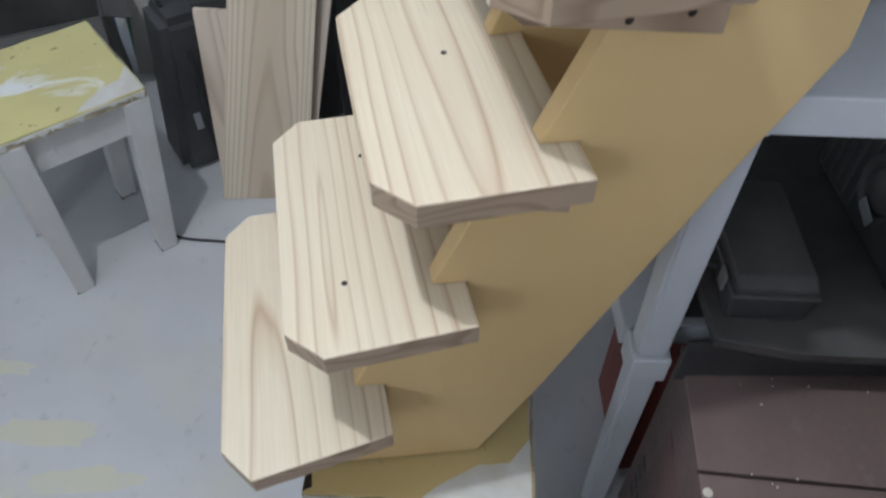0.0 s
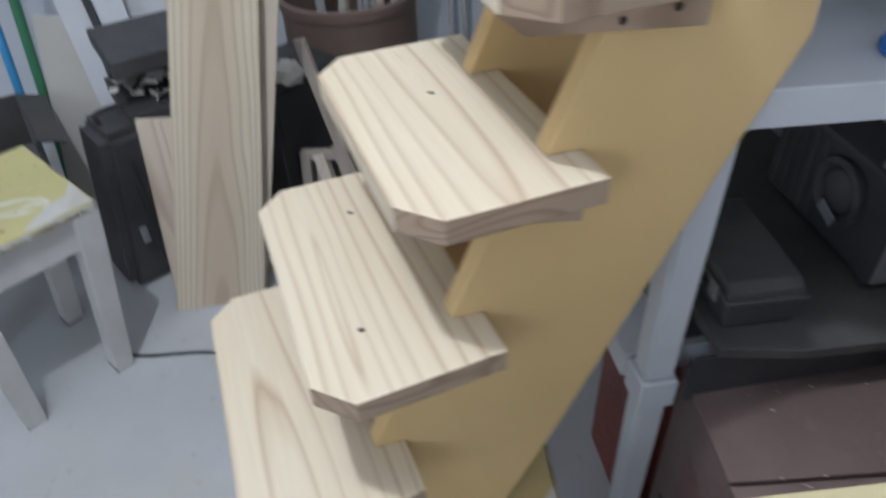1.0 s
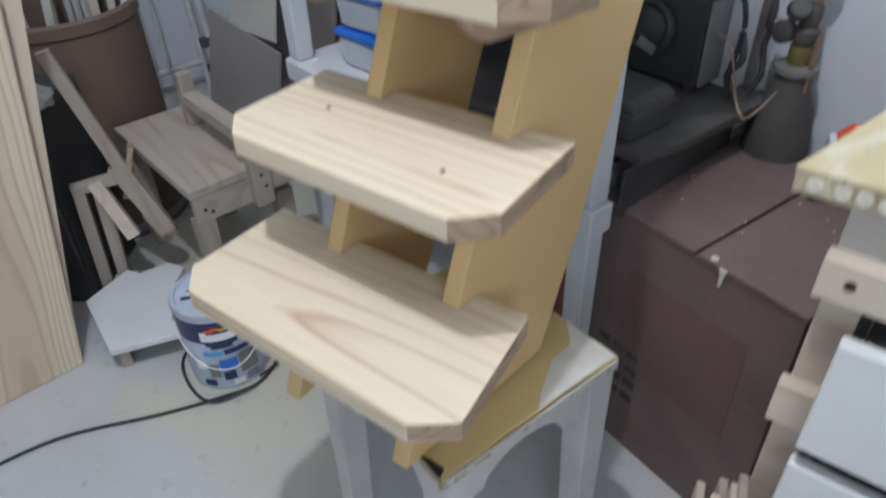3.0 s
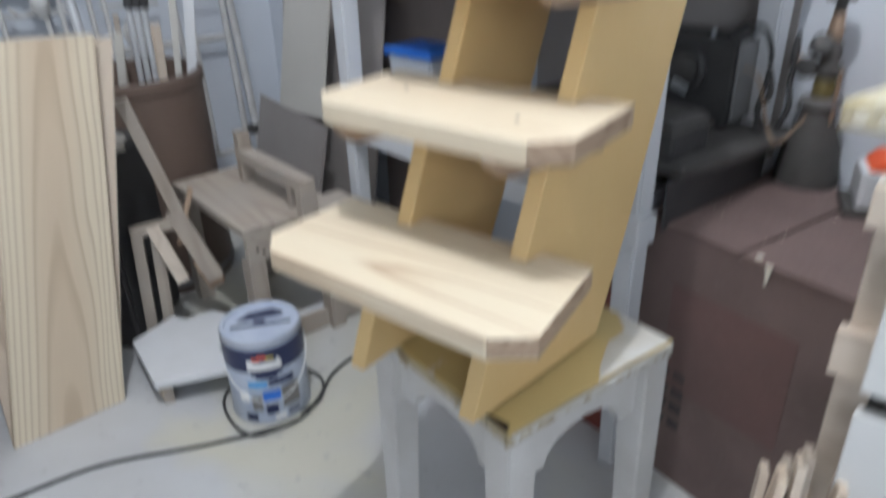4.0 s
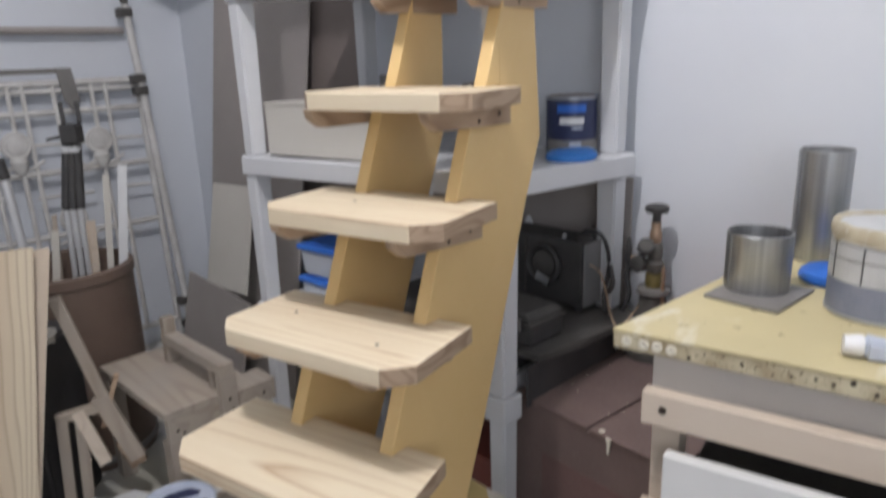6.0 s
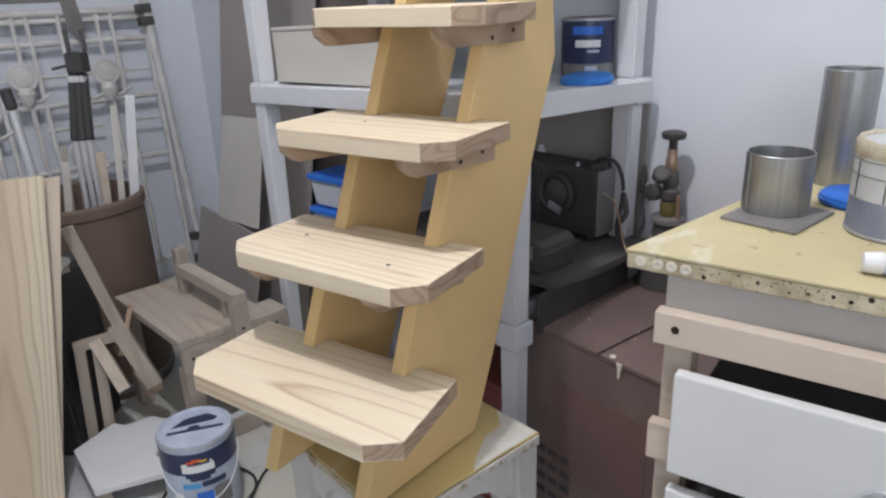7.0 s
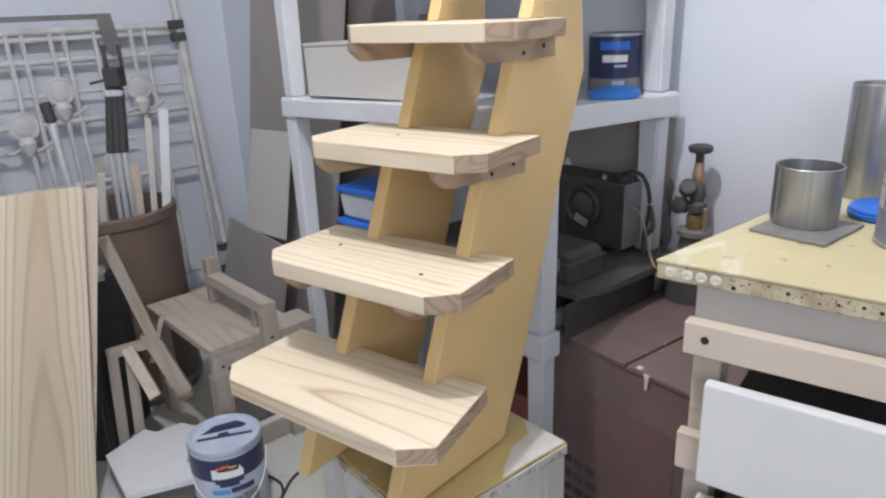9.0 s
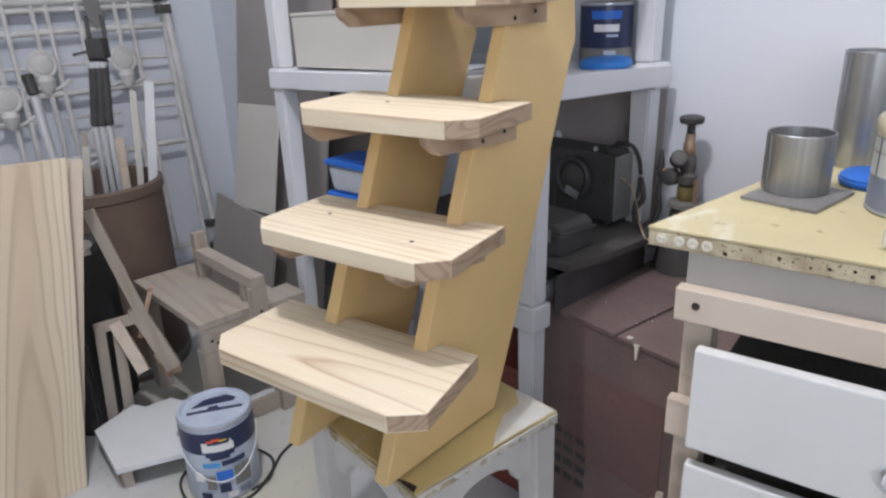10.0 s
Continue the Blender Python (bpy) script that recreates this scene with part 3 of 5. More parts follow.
def paint_tin(m, r, h, label, body, bands, name="paint_tin", group=""):
    t = thing(name, m, label, "paint can", group)
    part("body", lathe([(r * 0.985, 0), (r, 0.003), (r, h - 0.004), (r * 0.985, h)], 48), body, t, "", True)
    for z in (0.003, h - 0.002):
        part("rim", lathe([(r, z - 0.003), (r + 0.0022, z - 0.001), (r + 0.0022, z + 0.002), (r - 0.003, z + 0.004)], 48, None, None, False), TIN, t, "bright rolled rim", True)
    for k, (a0, a1, z0, z1, mt, nm, lb) in enumerate(bands):
        part(nm, arc_patch(r + 0.0002 + 0.00022 * k, a0, a1, z0, z1), mt, t, lb)
    return t


# dark can and blue lid on the middle deck
dark_can = paint_tin(ROOM @ pose(-0.126, 0.876, 0.9255 + sag(-0.126, 0.876)), 0.053, 0.120, "dark blue paint can on the white shelf", NAVY,
                     [(-120, 30, 0.006, 0.034, GREYMET, "label_band", "grey label band"), (-82, -28, 0.066, 0.080, WHITE, "lettering_bar", ""), (-56, -30, 0.056, 0.061, PALELABEL, "lettering_bar", ""),
                      (-60, -34, 0.010, 0.030, PALELABEL, "label_patch", "pale printed patch"), (-88, -24, 0.090, 0.106, BLUE, "label_band", "bright blue label stripe")])
part("lid", lathe([(0.044, 0.116), (0.050, 0.119), (0.048, 0.122), (0.040, 0.118), (0.001, 0.118)], 40), BRASS, dark_can, "golden tin lid", True)
blue_lid = thing("loose_lid", ROOM @ pose(-0.060, 0.782, 0.9257 + sag(-0.060, 0.782), 3, -1, 0), "bright blue plastic lid lying on the shelf", "lid")
part("disc", lathe([(0.047, 0), (0.050, 0.003), (0.049, 0.014), (0.043, 0.017), (0.001, 0.017)], 36), AZURE, blue_lid, "", True)
part("skirt", lathe([(0.0495, 0.004), (0.0515, 0.005), (0.0515, 0.009), (0.0495, 0.010)], 36, None, None, False), AZURE, blue_lid)


def bottle(u, v, z, r, h, mat_body, mat_cap, label, neck=0.45):
    t = thing("bottle", ROOM @ pose(u, v, z + sag(u, v)), label, "bottle", "bottles on the top deck")
    part("body", lathe([(r * 0.9, 0), (r, 0.004), (r, h * 0.62), (r * 0.9, h * 0.70), (r * neck, h * 0.82), (r * neck, h * 0.86)], 24), mat_body, t, "", True)
    part("cap", lathe([(r * neck * 1.15, h * 0.8605), (r * neck * 1.15, h * 0.97), (r * neck, h)], 20), mat_cap, t, "", True)
    part("label_band", arc_patch(r + 0.0003, -170, 10, h * 0.18, h * 0.48), WHITE if mat_body != WHITE else PALELABEL, t)
    return t


bottle(-0.560, 0.580, 1.3385, 0.045, 0.14, WHITE, YELLOW, "squat white bottle with a yellow cap", 0.5)
bottle(-0.420, 0.600, 1.3385, 0.030, 0.17, GLASS, WHITE, "clear bottle with a white cap")
bottle(-0.345, 0.590, 1.3385, 0.032, 0.15, WHITE, WHITE, "white bottle with a blue printed label")
bottle(-0.275, 0.600, 1.3385, 0.030, 0.18, WHITE, ORANGE, "white bottle with an orange cap")
bottle(-0.200, 0.610, 1.3385, 0.028, 0.16, GLASS, GREYMET, "clear bottle with a grey cap")
bottle(-0.090, 0.700, 1.3385, 0.030, 0.17, GLASS, WHITE, "clear glass bottle with a white cap")
bottle(-0.085, 0.790, 1.3385, 0.034, 0.19, GREEN, BLACK, "dark green bottle with a black cap")
bottle(-0.085, 0.870, 1.3385, 0.032, 0.18, GLASS, BLACK, "clear glass bottle with a black cap")
brush = thing("screwdriver", ROOM @ pose(-0.690, 0.585, 1.3385 + sag(-0.690, 0.585)), "screwdriver with a red handle standing on the shelf", "screwdriver")
part("handle", lathe([(0.006, 0.07), (0.012, 0.075), (0.013, 0.115), (0.009, 0.14), (0.004, 0.142)], 16), RED, brush, "red plastic handle", True)
part("blade", lathe([(0.008, 0.0), (0.008, 0.002), (0.0028, 0.003), (0.0028, 0.07)], 12), STEEL, brush, "", True)
# jars and dusty tools on the middle deck behind the stair
for k, (u, v, r, h, mt) in enumerate(((-0.62, 0.82, 0.045, 0.17, GREYMET), (-0.50, 0.80, 0.030, 0.165, PLASTIC), (-0.235, 0.70, 0.035, 0.15, GLASS))):
    t = thing("jar", ROOM @ pose(u, v, 0.9255 + sag(u, v)), ("dusty grey tin jar on the shelf", "small white pot on the shelf", "glass jar of small parts on the shelf")[k], "jar")
    part("body", lathe([(r * 0.92, 0), (r, 0.004), (r, h * 0.8), (r * 0.8, h * 0.9)], 24), mt, t, "", True)
    part("lid", lathe([(r * 0.86, h * 0.9005), (r * 0.86, h), (r * 0.8, h + 0.003)], 24), GREYMET, t, "", True)

# black goods on the lower deck
solid("dark_board", prism([(-0.52, 0.56), (-0.085, 0.575), (-0.085, 0.60), (0.0, 0.60), (0.022, 0.70), (0.034, 0.93), (-0.52, 0.93)], 0.5735, 0.590, "z", 0.002), DARK, "black dusty board lying on the lower shelf deck", "board", ROOM)
low = thing("low_box", ROOM, "black dusty flat box carrying a board on the lower shelf deck", "box")
part("body", box(-0.50, -0.085, 0.585, 0.880, 0.5175, 0.562, 0.003), BLACK, low)
part("lid", box(-0.503, -0.082, 0.582, 0.883, 0.5623, 0.5732, 0.002), DARK, low)
# added black strip that keeps the white deck edge dark
solid("dark_cover", box(-0.0085, -0.0035, 0.572, 0.880, 0.490, 0.5725, 0.001), BLACK, "black strip added to hide the white shelf edge", "cover", ROOM)
mach = thing("power_unit", ROOM @ pose(-0.19, 0.885, 0.5905), "dusty black electric motor unit with a grey side plate", "machine")
part("housing", box(-0.135, 0.127, -0.052, 0.030, 0.008, 0.158, 0.007), BLACK, mach)
part("side_plate", box(0.1275, 0.133, -0.050, 0.028, 0.012, 0.154, 0.003), PLATE, mach, "worn grey metal side plate")
part("motor_ring", lathe([(0.046, 0), (0.048, 0.003), (0.048, 0.012), (0.041, 0.016), (0.034, 0.012), (0.032, 0.004)], 36, None, pose(0.030, -0.0525, 0.096, 90, 0, 0)), BLACK, mach, "round black motor ring", True)
part("motor_hub", lathe([(0.030, 0), (0.030, 0.008), (0.016, 0.014), (0.004, 0.016)], 28, None, pose(0.030, -0.0525, 0.096, 90, 0, 0)), DARK, mach, "", True)
part("pale_tag", slab((0.018, -0.071, 0.072), (0.052, -0.071, 0.060), 0.018, 0.002, (0, 0, 1)), TIN, mach, "torn bright metal tag")
part("bolt", lathe([(0.005, 0), (0.005, 0.008), (0.002, 0.010)], 10, None, pose(0.072, -0.040, 0.158)), TIN, mach, "bright bolt on the housing", True)
part("junction_cap", lathe([(0.016, 0), (0.018, 0.004), (0.018, 0.012), (0.010, 0.016)], 20, None, pose(0.116, -0.030, 0.158)), BLACK, mach, "", True)
for k in range(5):
    part("cooling_rib", box(-0.115 + 0.022 * k, -0.109 + 0.022 * k, -0.055, -0.0525, 0.020, 0.145, 0.001), DARK, mach)
for dx in (-0.12, 0.11):
    for dy in (-0.040, 0.018):
        part("foot", lathe([(0.010, 0), (0.012, 0.004), (0.010, 0.0085)], 12, None, pose(dx, dy, 0)), RUBBER, mach)
tool = thing("tool_case", ROOM @ pose(-0.130, 0.672, 0.5905, 0, 0, -3), "black plastic tool case on the dark board", "tool case")
part("base", box(-0.10, 0.10, -0.050, 0.050, 0, 0.040, 0.006), BLACK, tool)
part("lid_rim", box(-0.104, 0.104, -0.054, 0.054, 0.0402, 0.0455, 0.002), DARK, tool, "dusty rim of the lid")
lid = prism([(-0.099, 0.0457), (0.099, 0.0457), (0.097, 0.055), (0.082, 0.063), (-0.082, 0.063), (-0.097, 0.055)], -0.049, 0.049, "y", 0.003)
part("lid", lid, DARK, tool, "dusty black lid")
part("grip", tube([(-0.04, -0.051, 0.028), (-0.03, -0.064, 0.028), (0.03, -0.064, 0.028), (0.04, -0.051, 0.028)], 0.004), BLACK, tool)
for q in (-0.070, 0.070):
    part("catch", box(q - 0.010, q + 0.010, -0.058, -0.0545, 0.028, 0.054, 0.001), GREYMET, tool, "grey catch")
solid("machine_cable", tube([in_room(-0.085, 0.855, 0.755), in_room(-0.060, 0.845, 0.772), in_room(-0.030, 0.850, 0.768), in_room(-0.012, 0.85, 0.735), in_room(-0.010, 0.85, 0.690), in_room(-0.016, 0.845, 0.640), in_room(-0.010, 0.840, 0.603)], 0.0045), RUBBER, "black cable arching down beside the motor unit", "cable", smooth=True)
solid("thin_cord", tube([in_room(-0.052, 0.845, 0.700), in_room(-0.020, 0.835, 0.690), in_room(0.000, 0.830, 0.650), in_room(0.020, 0.815, 0.615), in_room(0.050, 0.800, 0.598), in_room(0.074, 0.830, 0.640)], 0.0018), CLEAT, "thin brown cord hanging beside the motor unit", "cord", smooth=True)
solid("machine_cable", tube([in_room(-0.020, 0.870, 0.700), in_room(-0.006, 0.862, 0.660), in_room(-0.022, 0.856, 0.630), in_room(-0.002, 0.852, 0.600)], 0.006), DARK, "dusty dark cable bunched behind the motor unit", "cable", smooth=True)

glue = thing("glue_bottle", ROOM @ pose(-0.290, 0.938, 0.5905), "small white plastic bottle standing behind the motor unit", "bottle")
part("body", lathe([(0.015, 0), (0.017, 0.003), (0.017, 0.105), (0.010, 0.120), (0.009, 0.124)], 24), WHITE, glue, "", True)
part("cap", lathe([(0.011, 0.1245), (0.011, 0.150), (0.005, 0.166)], 18), PLASTIC, glue, "", True)

# gas bottle with regulator by the wall
gas = thing("gas_bottle", ROOM @ pose(0.056, 0.922, 0.014), "dark gas bottle with a brass and black regulator", "gas bottle")
part("cylinder", lathe([(0.050, 0), (0.054, 0.01), (0.054, 0.50), (0.046, 0.56), (0.030, 0.600), (0.026, 0.625)], 32), DARK, gas, "dusty black steel cylinder", True)
part("foot_ring", lathe([(0.046, -0.014), (0.050, -0.013), (0.050, -0.0003)], 32), DARK, gas, "", True)
part("collar", lathe([(0.030, 0.6255), (0.034, 0.628), (0.034, 0.638), (0.022, 0.640)], 28), GREYMET, gas, "grey steel collar", True)
part("tag", lathe([(0.016, 0.6405), (0.0175, 0.645), (0.0175, 0.668), (0.015, 0.672)], 24), OCHRE_TAG, gas, "dull yellow ring", True)
part("valve_body", lathe([(0.013, 0.6725), (0.020, 0.678), (0.021, 0.694), (0.014, 0.700), (0.017, 0.712), (0.016, 0.730), (0.011, 0.737)], 20), DARK, gas, "", True)
part("gauge", lathe([(0.015, -0.012), (0.017, -0.010), (0.017, 0.010), (0.015, 0.012)], 28, None, pose(-0.010, -0.022, 0.730, 60, 0, 35)), BLACK, gas, "black pressure gauge", True)
part("gauge_face", lathe([(0.012, 0.0), (0.012, 0.001)], 24, None, pose(-0.0040, -0.0308, 0.7365, 60, 0, 35)), DARK, gas)
part("gauge", lathe([(0.015, -0.010), (0.018, -0.008), (0.018, 0.008), (0.015, 0.010)], 28, None, pose(-0.026, -0.018, 0.690, 85, 0, -10)), BLACK, gas, "black pressure gauge", True)
part("stem", lathe([(0.011, 0.7375), (0.0125, 0.740), (0.0125, 0.760), (0.010, 0.764), (0.010, 0.780)], 18), BRASS, gas, "old brass stem", True)
part("neck", lathe([(0.0085, 0.7805), (0.0085, 0.797)], 16), BLACK, gas, "", True)
part("knob", lathe([(0.010, 0.7975), (0.014, 0.800), (0.022, 0.802), (0.0245, 0.807), (0.0235, 0.814), (0.015, 0.817), (0.002, 0.818)], 28), BLACK, gas, "black hand wheel", True)
part("outlet", rod((-0.018, -0.006, 0.700), (-0.048, -0.018, 0.700), 0.006), BRASS, gas, "", True)
part("outlet_valve", lathe([(0.004, -0.025), (0.007, -0.020), (0.007, 0.010), (0.003, 0.032)], 14, None, pose(-0.050, -0.020, 0.712)), BLACK, gas, "", True)
part("hose", tube([(-0.048, -0.018, 0.688), (-0.050, -0.022, 0.66), (-0.040, -0.030, 0.62), (-0.050, -0.040, 0.585)], 0.005), RUBBER, gas, "dark rubber hose", True)
part("side_rod", rod((0.026, -0.010, 0.600), (0.026, -0.010, 0.690), 0.004), BRASS, gas, "", True)

# ---- big brown carton ----
carton = thing("carton", ROOM @ pose(0.300, 0.556, 0, 0, 0, -6) @ pose(-0.300, -0.556, 0), "large dark brown cardboard carton with dusty flaps", "carton")
CU0, CU1, CV0, CV1 = -0.052, 0.300, 0.556, 0.910
part("body", box(CU0, CU1, CV0, CV1, 0, 0.490, 0.004), CARTON, carton)
part("flap", box(CU0 - 0.002, 0.1265, CV0 - 0.003, CV1, 0.4905, 0.5005, 0.002), CARTON, carton)
part("flap", box(0.1315, CU1 + 0.002, CV0 - 0.003, CV1, 0.4905, 0.4995, 0.002), CARTON, carton)
part("print_patch", box(0.02, 0.24, CV0 - 0.0016, CV0 - 0.0004, 0.20, 0.40, 0), CARTON_RED, carton, "faded red print")
for r in range(4):
    for c in range(3):
        part("print_bar", box(-0.02 + c * 0.032, 0.004 + c * 0.032, CV0 - 0.0016, CV0 - 0.0004, 0.12 + r * 0.034, 0.135 + r * 0.034, 0), BLACK, carton)
part("paint_drip", prism([(0.170, 0.4995), (0.182, 0.4995), (0.181, 0.492), (0.178, 0.470), (0.174, 0.470), (0.173, 0.490)], CV0 - 0.0065, CV0 - 0.0033, "y", 0.0008), PLUG, carton, "dried pale glue drip")
part("paint_drip", lathe([(0.005, 0), (0.006, 0.002), (0.002, 0.003)], 12, None, pose(0.155, CV0 + 0.004, 0.5005)), PLUG, carton, "dried pale glue blob", True)
random.seed(4)
specks = bmesh.new()
for k in range(14):
    s = random.uniform(0.0008, 0.0018)
    lathe([(s, 0), (s * 0.6, s * 0.6)], 6, specks, pose(random.uniform(CU0 + 0.02, CU1 - 0.02), random.uniform(CV0 + 0.02, 0.8), 0.5006))
tagged(part("glue_specks", specks, PLUG, carton, "pale dried specks"), kind="stuff")

crate = thing("crate", ROOM @ pose(-0.20, 0.66, 0), "dull red plastic crate below the shelf", "crate")
part("tub", box(-0.10, 0.10, -0.07, 0.10, 0, 0.31, 0.008), MAROON, crate)
part("rim", box(-0.106, 0.106, -0.076, 0.106, 0.3105, 0.325, 0.004), MAROON, crate)

orange = thing("machine_box", ROOM @ pose(0.215, 0.885, 0.501, 0, 0, 28), "white tool with a bright orange cover on the carton", "power tool")
part("body", box(-0.06, 0.09, -0.045, 0.045, 0.012, 0.075, 0.008), PLASTIC, orange)
part("base_plate", box(-0.075, 0.10, -0.05, 0.05, 0, 0.0115, 0.002), DARK, orange, "dark flat base plate")
part("cover", prism([(-0.05, 0.0755), (0.085, 0.0755), (0.085, 0.088), (0.07, 0.094), (-0.03, 0.094)], -0.040, 0.040, "y", 0.003), ORANGE, orange, "bright orange cover")
part("slot", box(-0.03, 0.05, -0.047, -0.0455, 0.03, 0.040, 0.001), BLACK, orange)

# ---- workbench with drawers ----
table = thing("workbench", Matrix(), "workbench with worn yellow top and white drawers", "workbench")
A, B, C, D = (0.366, 0.297), (1.30, 0.262), (1.30, 0.690), (0.515, 0.835)
part("top_core", prism([A, B, C, D], 0.770, 0.7915, "z", 0.002), EDGE, table, "worn chipboard edge with holes")
part("tabletop", prism([(A[0] - 0.001, A[1] - 0.001), (B[0], B[1] - 0.001), C, (D[0] - 0.001, D[1])], 0.792, 0.796, "z", 0.0012), TABLETOP, table, "yellow work top smeared with white paint")
random.seed(11)
for k in range(22):
    x = 0.384 + k * 0.0195 + random.uniform(-0.003, 0.003)
    y = A[1] - 0.0375 * (x - A[0])
    if k < 4:
        p = part("plug", lathe([(0.0036, 0), (0.0070, 0.0004), (0.0066, 0.0022), (0.0036, 0.0026), (0.003, 0.0006)], 16, None, pose(x, y + 0.0003, 0.7815 + random.uniform(-0.001, 0.001), 90, 0, 0)), PLUG, table, "cream wall plug")
    else:
        r = random.uniform(0.0012, 0.0034)
        p = part("hole", lathe([(r, 0), (r * 0.9, 0.0006)], 10, None, pose(x, y + 0.0002, 0.781 + random.uniform(-0.006, 0.006), 90, 0, 0)), HOLE, table)
part("apron", prism([(0.416, 0.308), (1.28, 0.290), (1.28, 0.310), (0.428, 0.326)], 0.715, 0.7695, "z", 0.001), APRON, table, "grey painted apron")
part("side_apron", prism([(0.430, 0.3465), (0.450, 0.3465), (0.545, 0.80), (0.525, 0.80)], 0.640, 0.7695, "z", 0.001), APRON, table)
part("front_rail", prism([(0.411, 0.281), (1.28, 0.262), (1.28, 0.284), (0.411, 0.3035)], 0.681, 0.725, "z", 0.002), RAILWOOD, table, "planed wooden rail")
part("rail_hole", lathe([(0.0052, 0), (0.0052, 0.0008)], 16, None, pose(0.438, 0.2802, 0.705, 90, 0, 0)), HOLE, table)
part("leg", prism([(0.419, 0.306), (0.455, 0.305), (0.455, 0.345), (0.419, 0.345)], 0, 0.6805, "z", 0.002), RAILWOOD, table)
part("leg", prism([(1.24, 0.30), (1.28, 0.30), (1.28, 0.34), (1.24, 0.34)], 0, 0.6805, "z", 0.002), RAILWOOD, table)
part("leg", prism([(0.51, 0.74), (0.55, 0.74), (0.55, 0.78), (0.51, 0.78)], 0, 0.7695, "z", 0.002), RAILWOOD, table)
part("leg", prism([(1.24, 0.60), (1.28, 0.60), (1.28, 0.64), (1.24, 0.64)], 0, 0.7695, "z", 0.002), RAILWOOD, table)
part("cross_rail", prism([(0.411, 0.286), (0.455, 0.285), (0.455, 0.3045), (0.411, 0.3055)], 0.505, 0.560, "z", 0.002), RAILWOOD, table, "planed wooden block")
for k, (zt, zb) in enumerate(((0.657, 0.512), (0.482, 0.350), (0.318, 0.185))):
    dr = part("drawer", box(0, 0.60, 0, 0.018, zb, zt, 0.003), DRAWER, table, "white painted drawer front")
    dr.location = (0.447, 0.262 - 0.004 * (k == 0), 0)
    dr.rotation_euler = (0, 0, radians(-1.2))
    # drawer box coloured near black: the shade in the gap is painted
    part("drawer_box", box(0.02, 0.58, 0.0185, 0.30, zb + 0.012, zt - 0.045, 0.001), DARK, dr, "drawer box coloured dark for the shade inside")
    kn = part("knob", lathe([(0.006, 0), (0.006, 0.010), (0.014, 0.013), (0.015, 0.020), (0.010, 0.024)], 20, None, pose(0.232, -0.0002, (zt + zb) / 2 - 0.02, 90, 0, 0)), PLASTIC, dr, "round white knob", True)
    part("knob_ring", lathe([(0.016, 0), (0.019, 0.001), (0.019, 0.003), (0.016, 0.003)], 24, None, pose(0.232, -0.0002, (zt + zb) / 2 - 0.02, 90, 0, 0), False), PLASTIC, dr)
# added dark sheet in place of the shade inside the bench
part("back_panel", prism([(0.445, 0.575), (1.2, 0.56), (1.2, 0.57), (0.445, 0.585)], 0.15, 0.64, "z", 0.001), DARK, table, "dark panel standing for the shade inside the bench")

# goods on the workbench
plate = solid("steel_plate", box(-0.052, 0.052, -0.062, 0.062, 0, 0.0045, 0.0012), GREYMET, "square dark steel plate under a cup", "plate", pose(0.504, 0.513, 0.7965, 0, 0, -15))
def steel_cup(m, r, h, label):
    t = thing("steel_cylinder", m, label, "metal container", "steel cylinders")
    part("body", lathe([(r * 0.97, 0), (r, 0.003), (r, h - 0.001), (r - 0.001, h), (r - 0.0025, h - 0.001), (r - 0.0025, 0.006), (0.001, 0.006)], 56), STEEL, t, "", True)
    part("seam", box(-r - 0.0012, -r + 0.001, -0.003, 0.003, 0.003, h - 0.003, 0.0005), STEEL, t)
    return t
steel_cup(pose(0.496, 0.532, 0.8015, 0, 0, 40), 0.0445, 0.084, "short open steel cylinder on a steel plate")
steel_cup(pose(0.552, 0.748, 0.7965, 0, 0, 40), 0.0405, 0.180, "tall open steel cylinder against the wall")
lidb = thing("loose_lid", pose(0.590, 0.628, 0.7965), "bright blue plastic lid lying on the workbench", "lid")
part("disc", lathe([(0.046, 0), (0.049, 0.003), (0.048, 0.014), (0.042, 0.018), (0.001, 0.018)], 36), BLUE, lidb, "", True)
part("skirt", lathe([(0.0485, 0.004), (0.0502, 0.005), (0.0502, 0.009), (0.0485, 0.010)], 36, None, None, False), BLUE, lidb)
tin = paint_tin(pose(0.651, 0.516, 0.7965), 0.064, 0.118, "half-used paint tin with a crusted rim and slate lower half", OLDLABEL,
                [(-200, 20, 0.004, 0.048, SLATE, "label_band", "slate-blue lower band"), (-200, 20, 0.0485, 0.098, OLDLABEL, "label_band", "stained white label with black grid lines")])
for a in (-150, -112, -70):
    part("grid_line", arc_patch(0.0654, a, a + 1.3, 0.050, 0.096), BLACK, tin)
for zz in (0.078, 0.097):
    part("grid_line", arc_patch(0.0654, -175, -20, zz, zz + 0.0012), GREYMET, tin)
crust = lathe([(0.0640, 0.100), (0.0668, 0.106), (0.0672, 0.117), (0.0640, 0.122), (0.0585, 0.120), (0.0560, 0.110)], 48, None, None, False)
for v in crust.verts:
    k = 1 + 0.022 * noise.noise(v.co * 60) + (0.01 * noise.noise(v.co * 160))
    v.co = (v.co.x * k, v.co.y * k, v.co.z + 0.003 * noise.noise(v.co * 90) - (0.010 * max(0, noise.noise(v.co * 45)) if v.co.z < 0.103 else 0))
part("paint_crust", crust, CRUST, tin, "crusted cream paint rim", True)
part("paint_skin", lathe([(0.057, 0.111), (0.057, 0.1122), (0.001, 0.1125)], 40), SKIN, tin, "pale green paint skin", True)
tube_t = thing("glue_tube", pose(0.694, 0.356, 0.7965, 0, 0, 12), "grey squeezed tube with a white cap on the workbench", "tube")
body = bmesh.new()
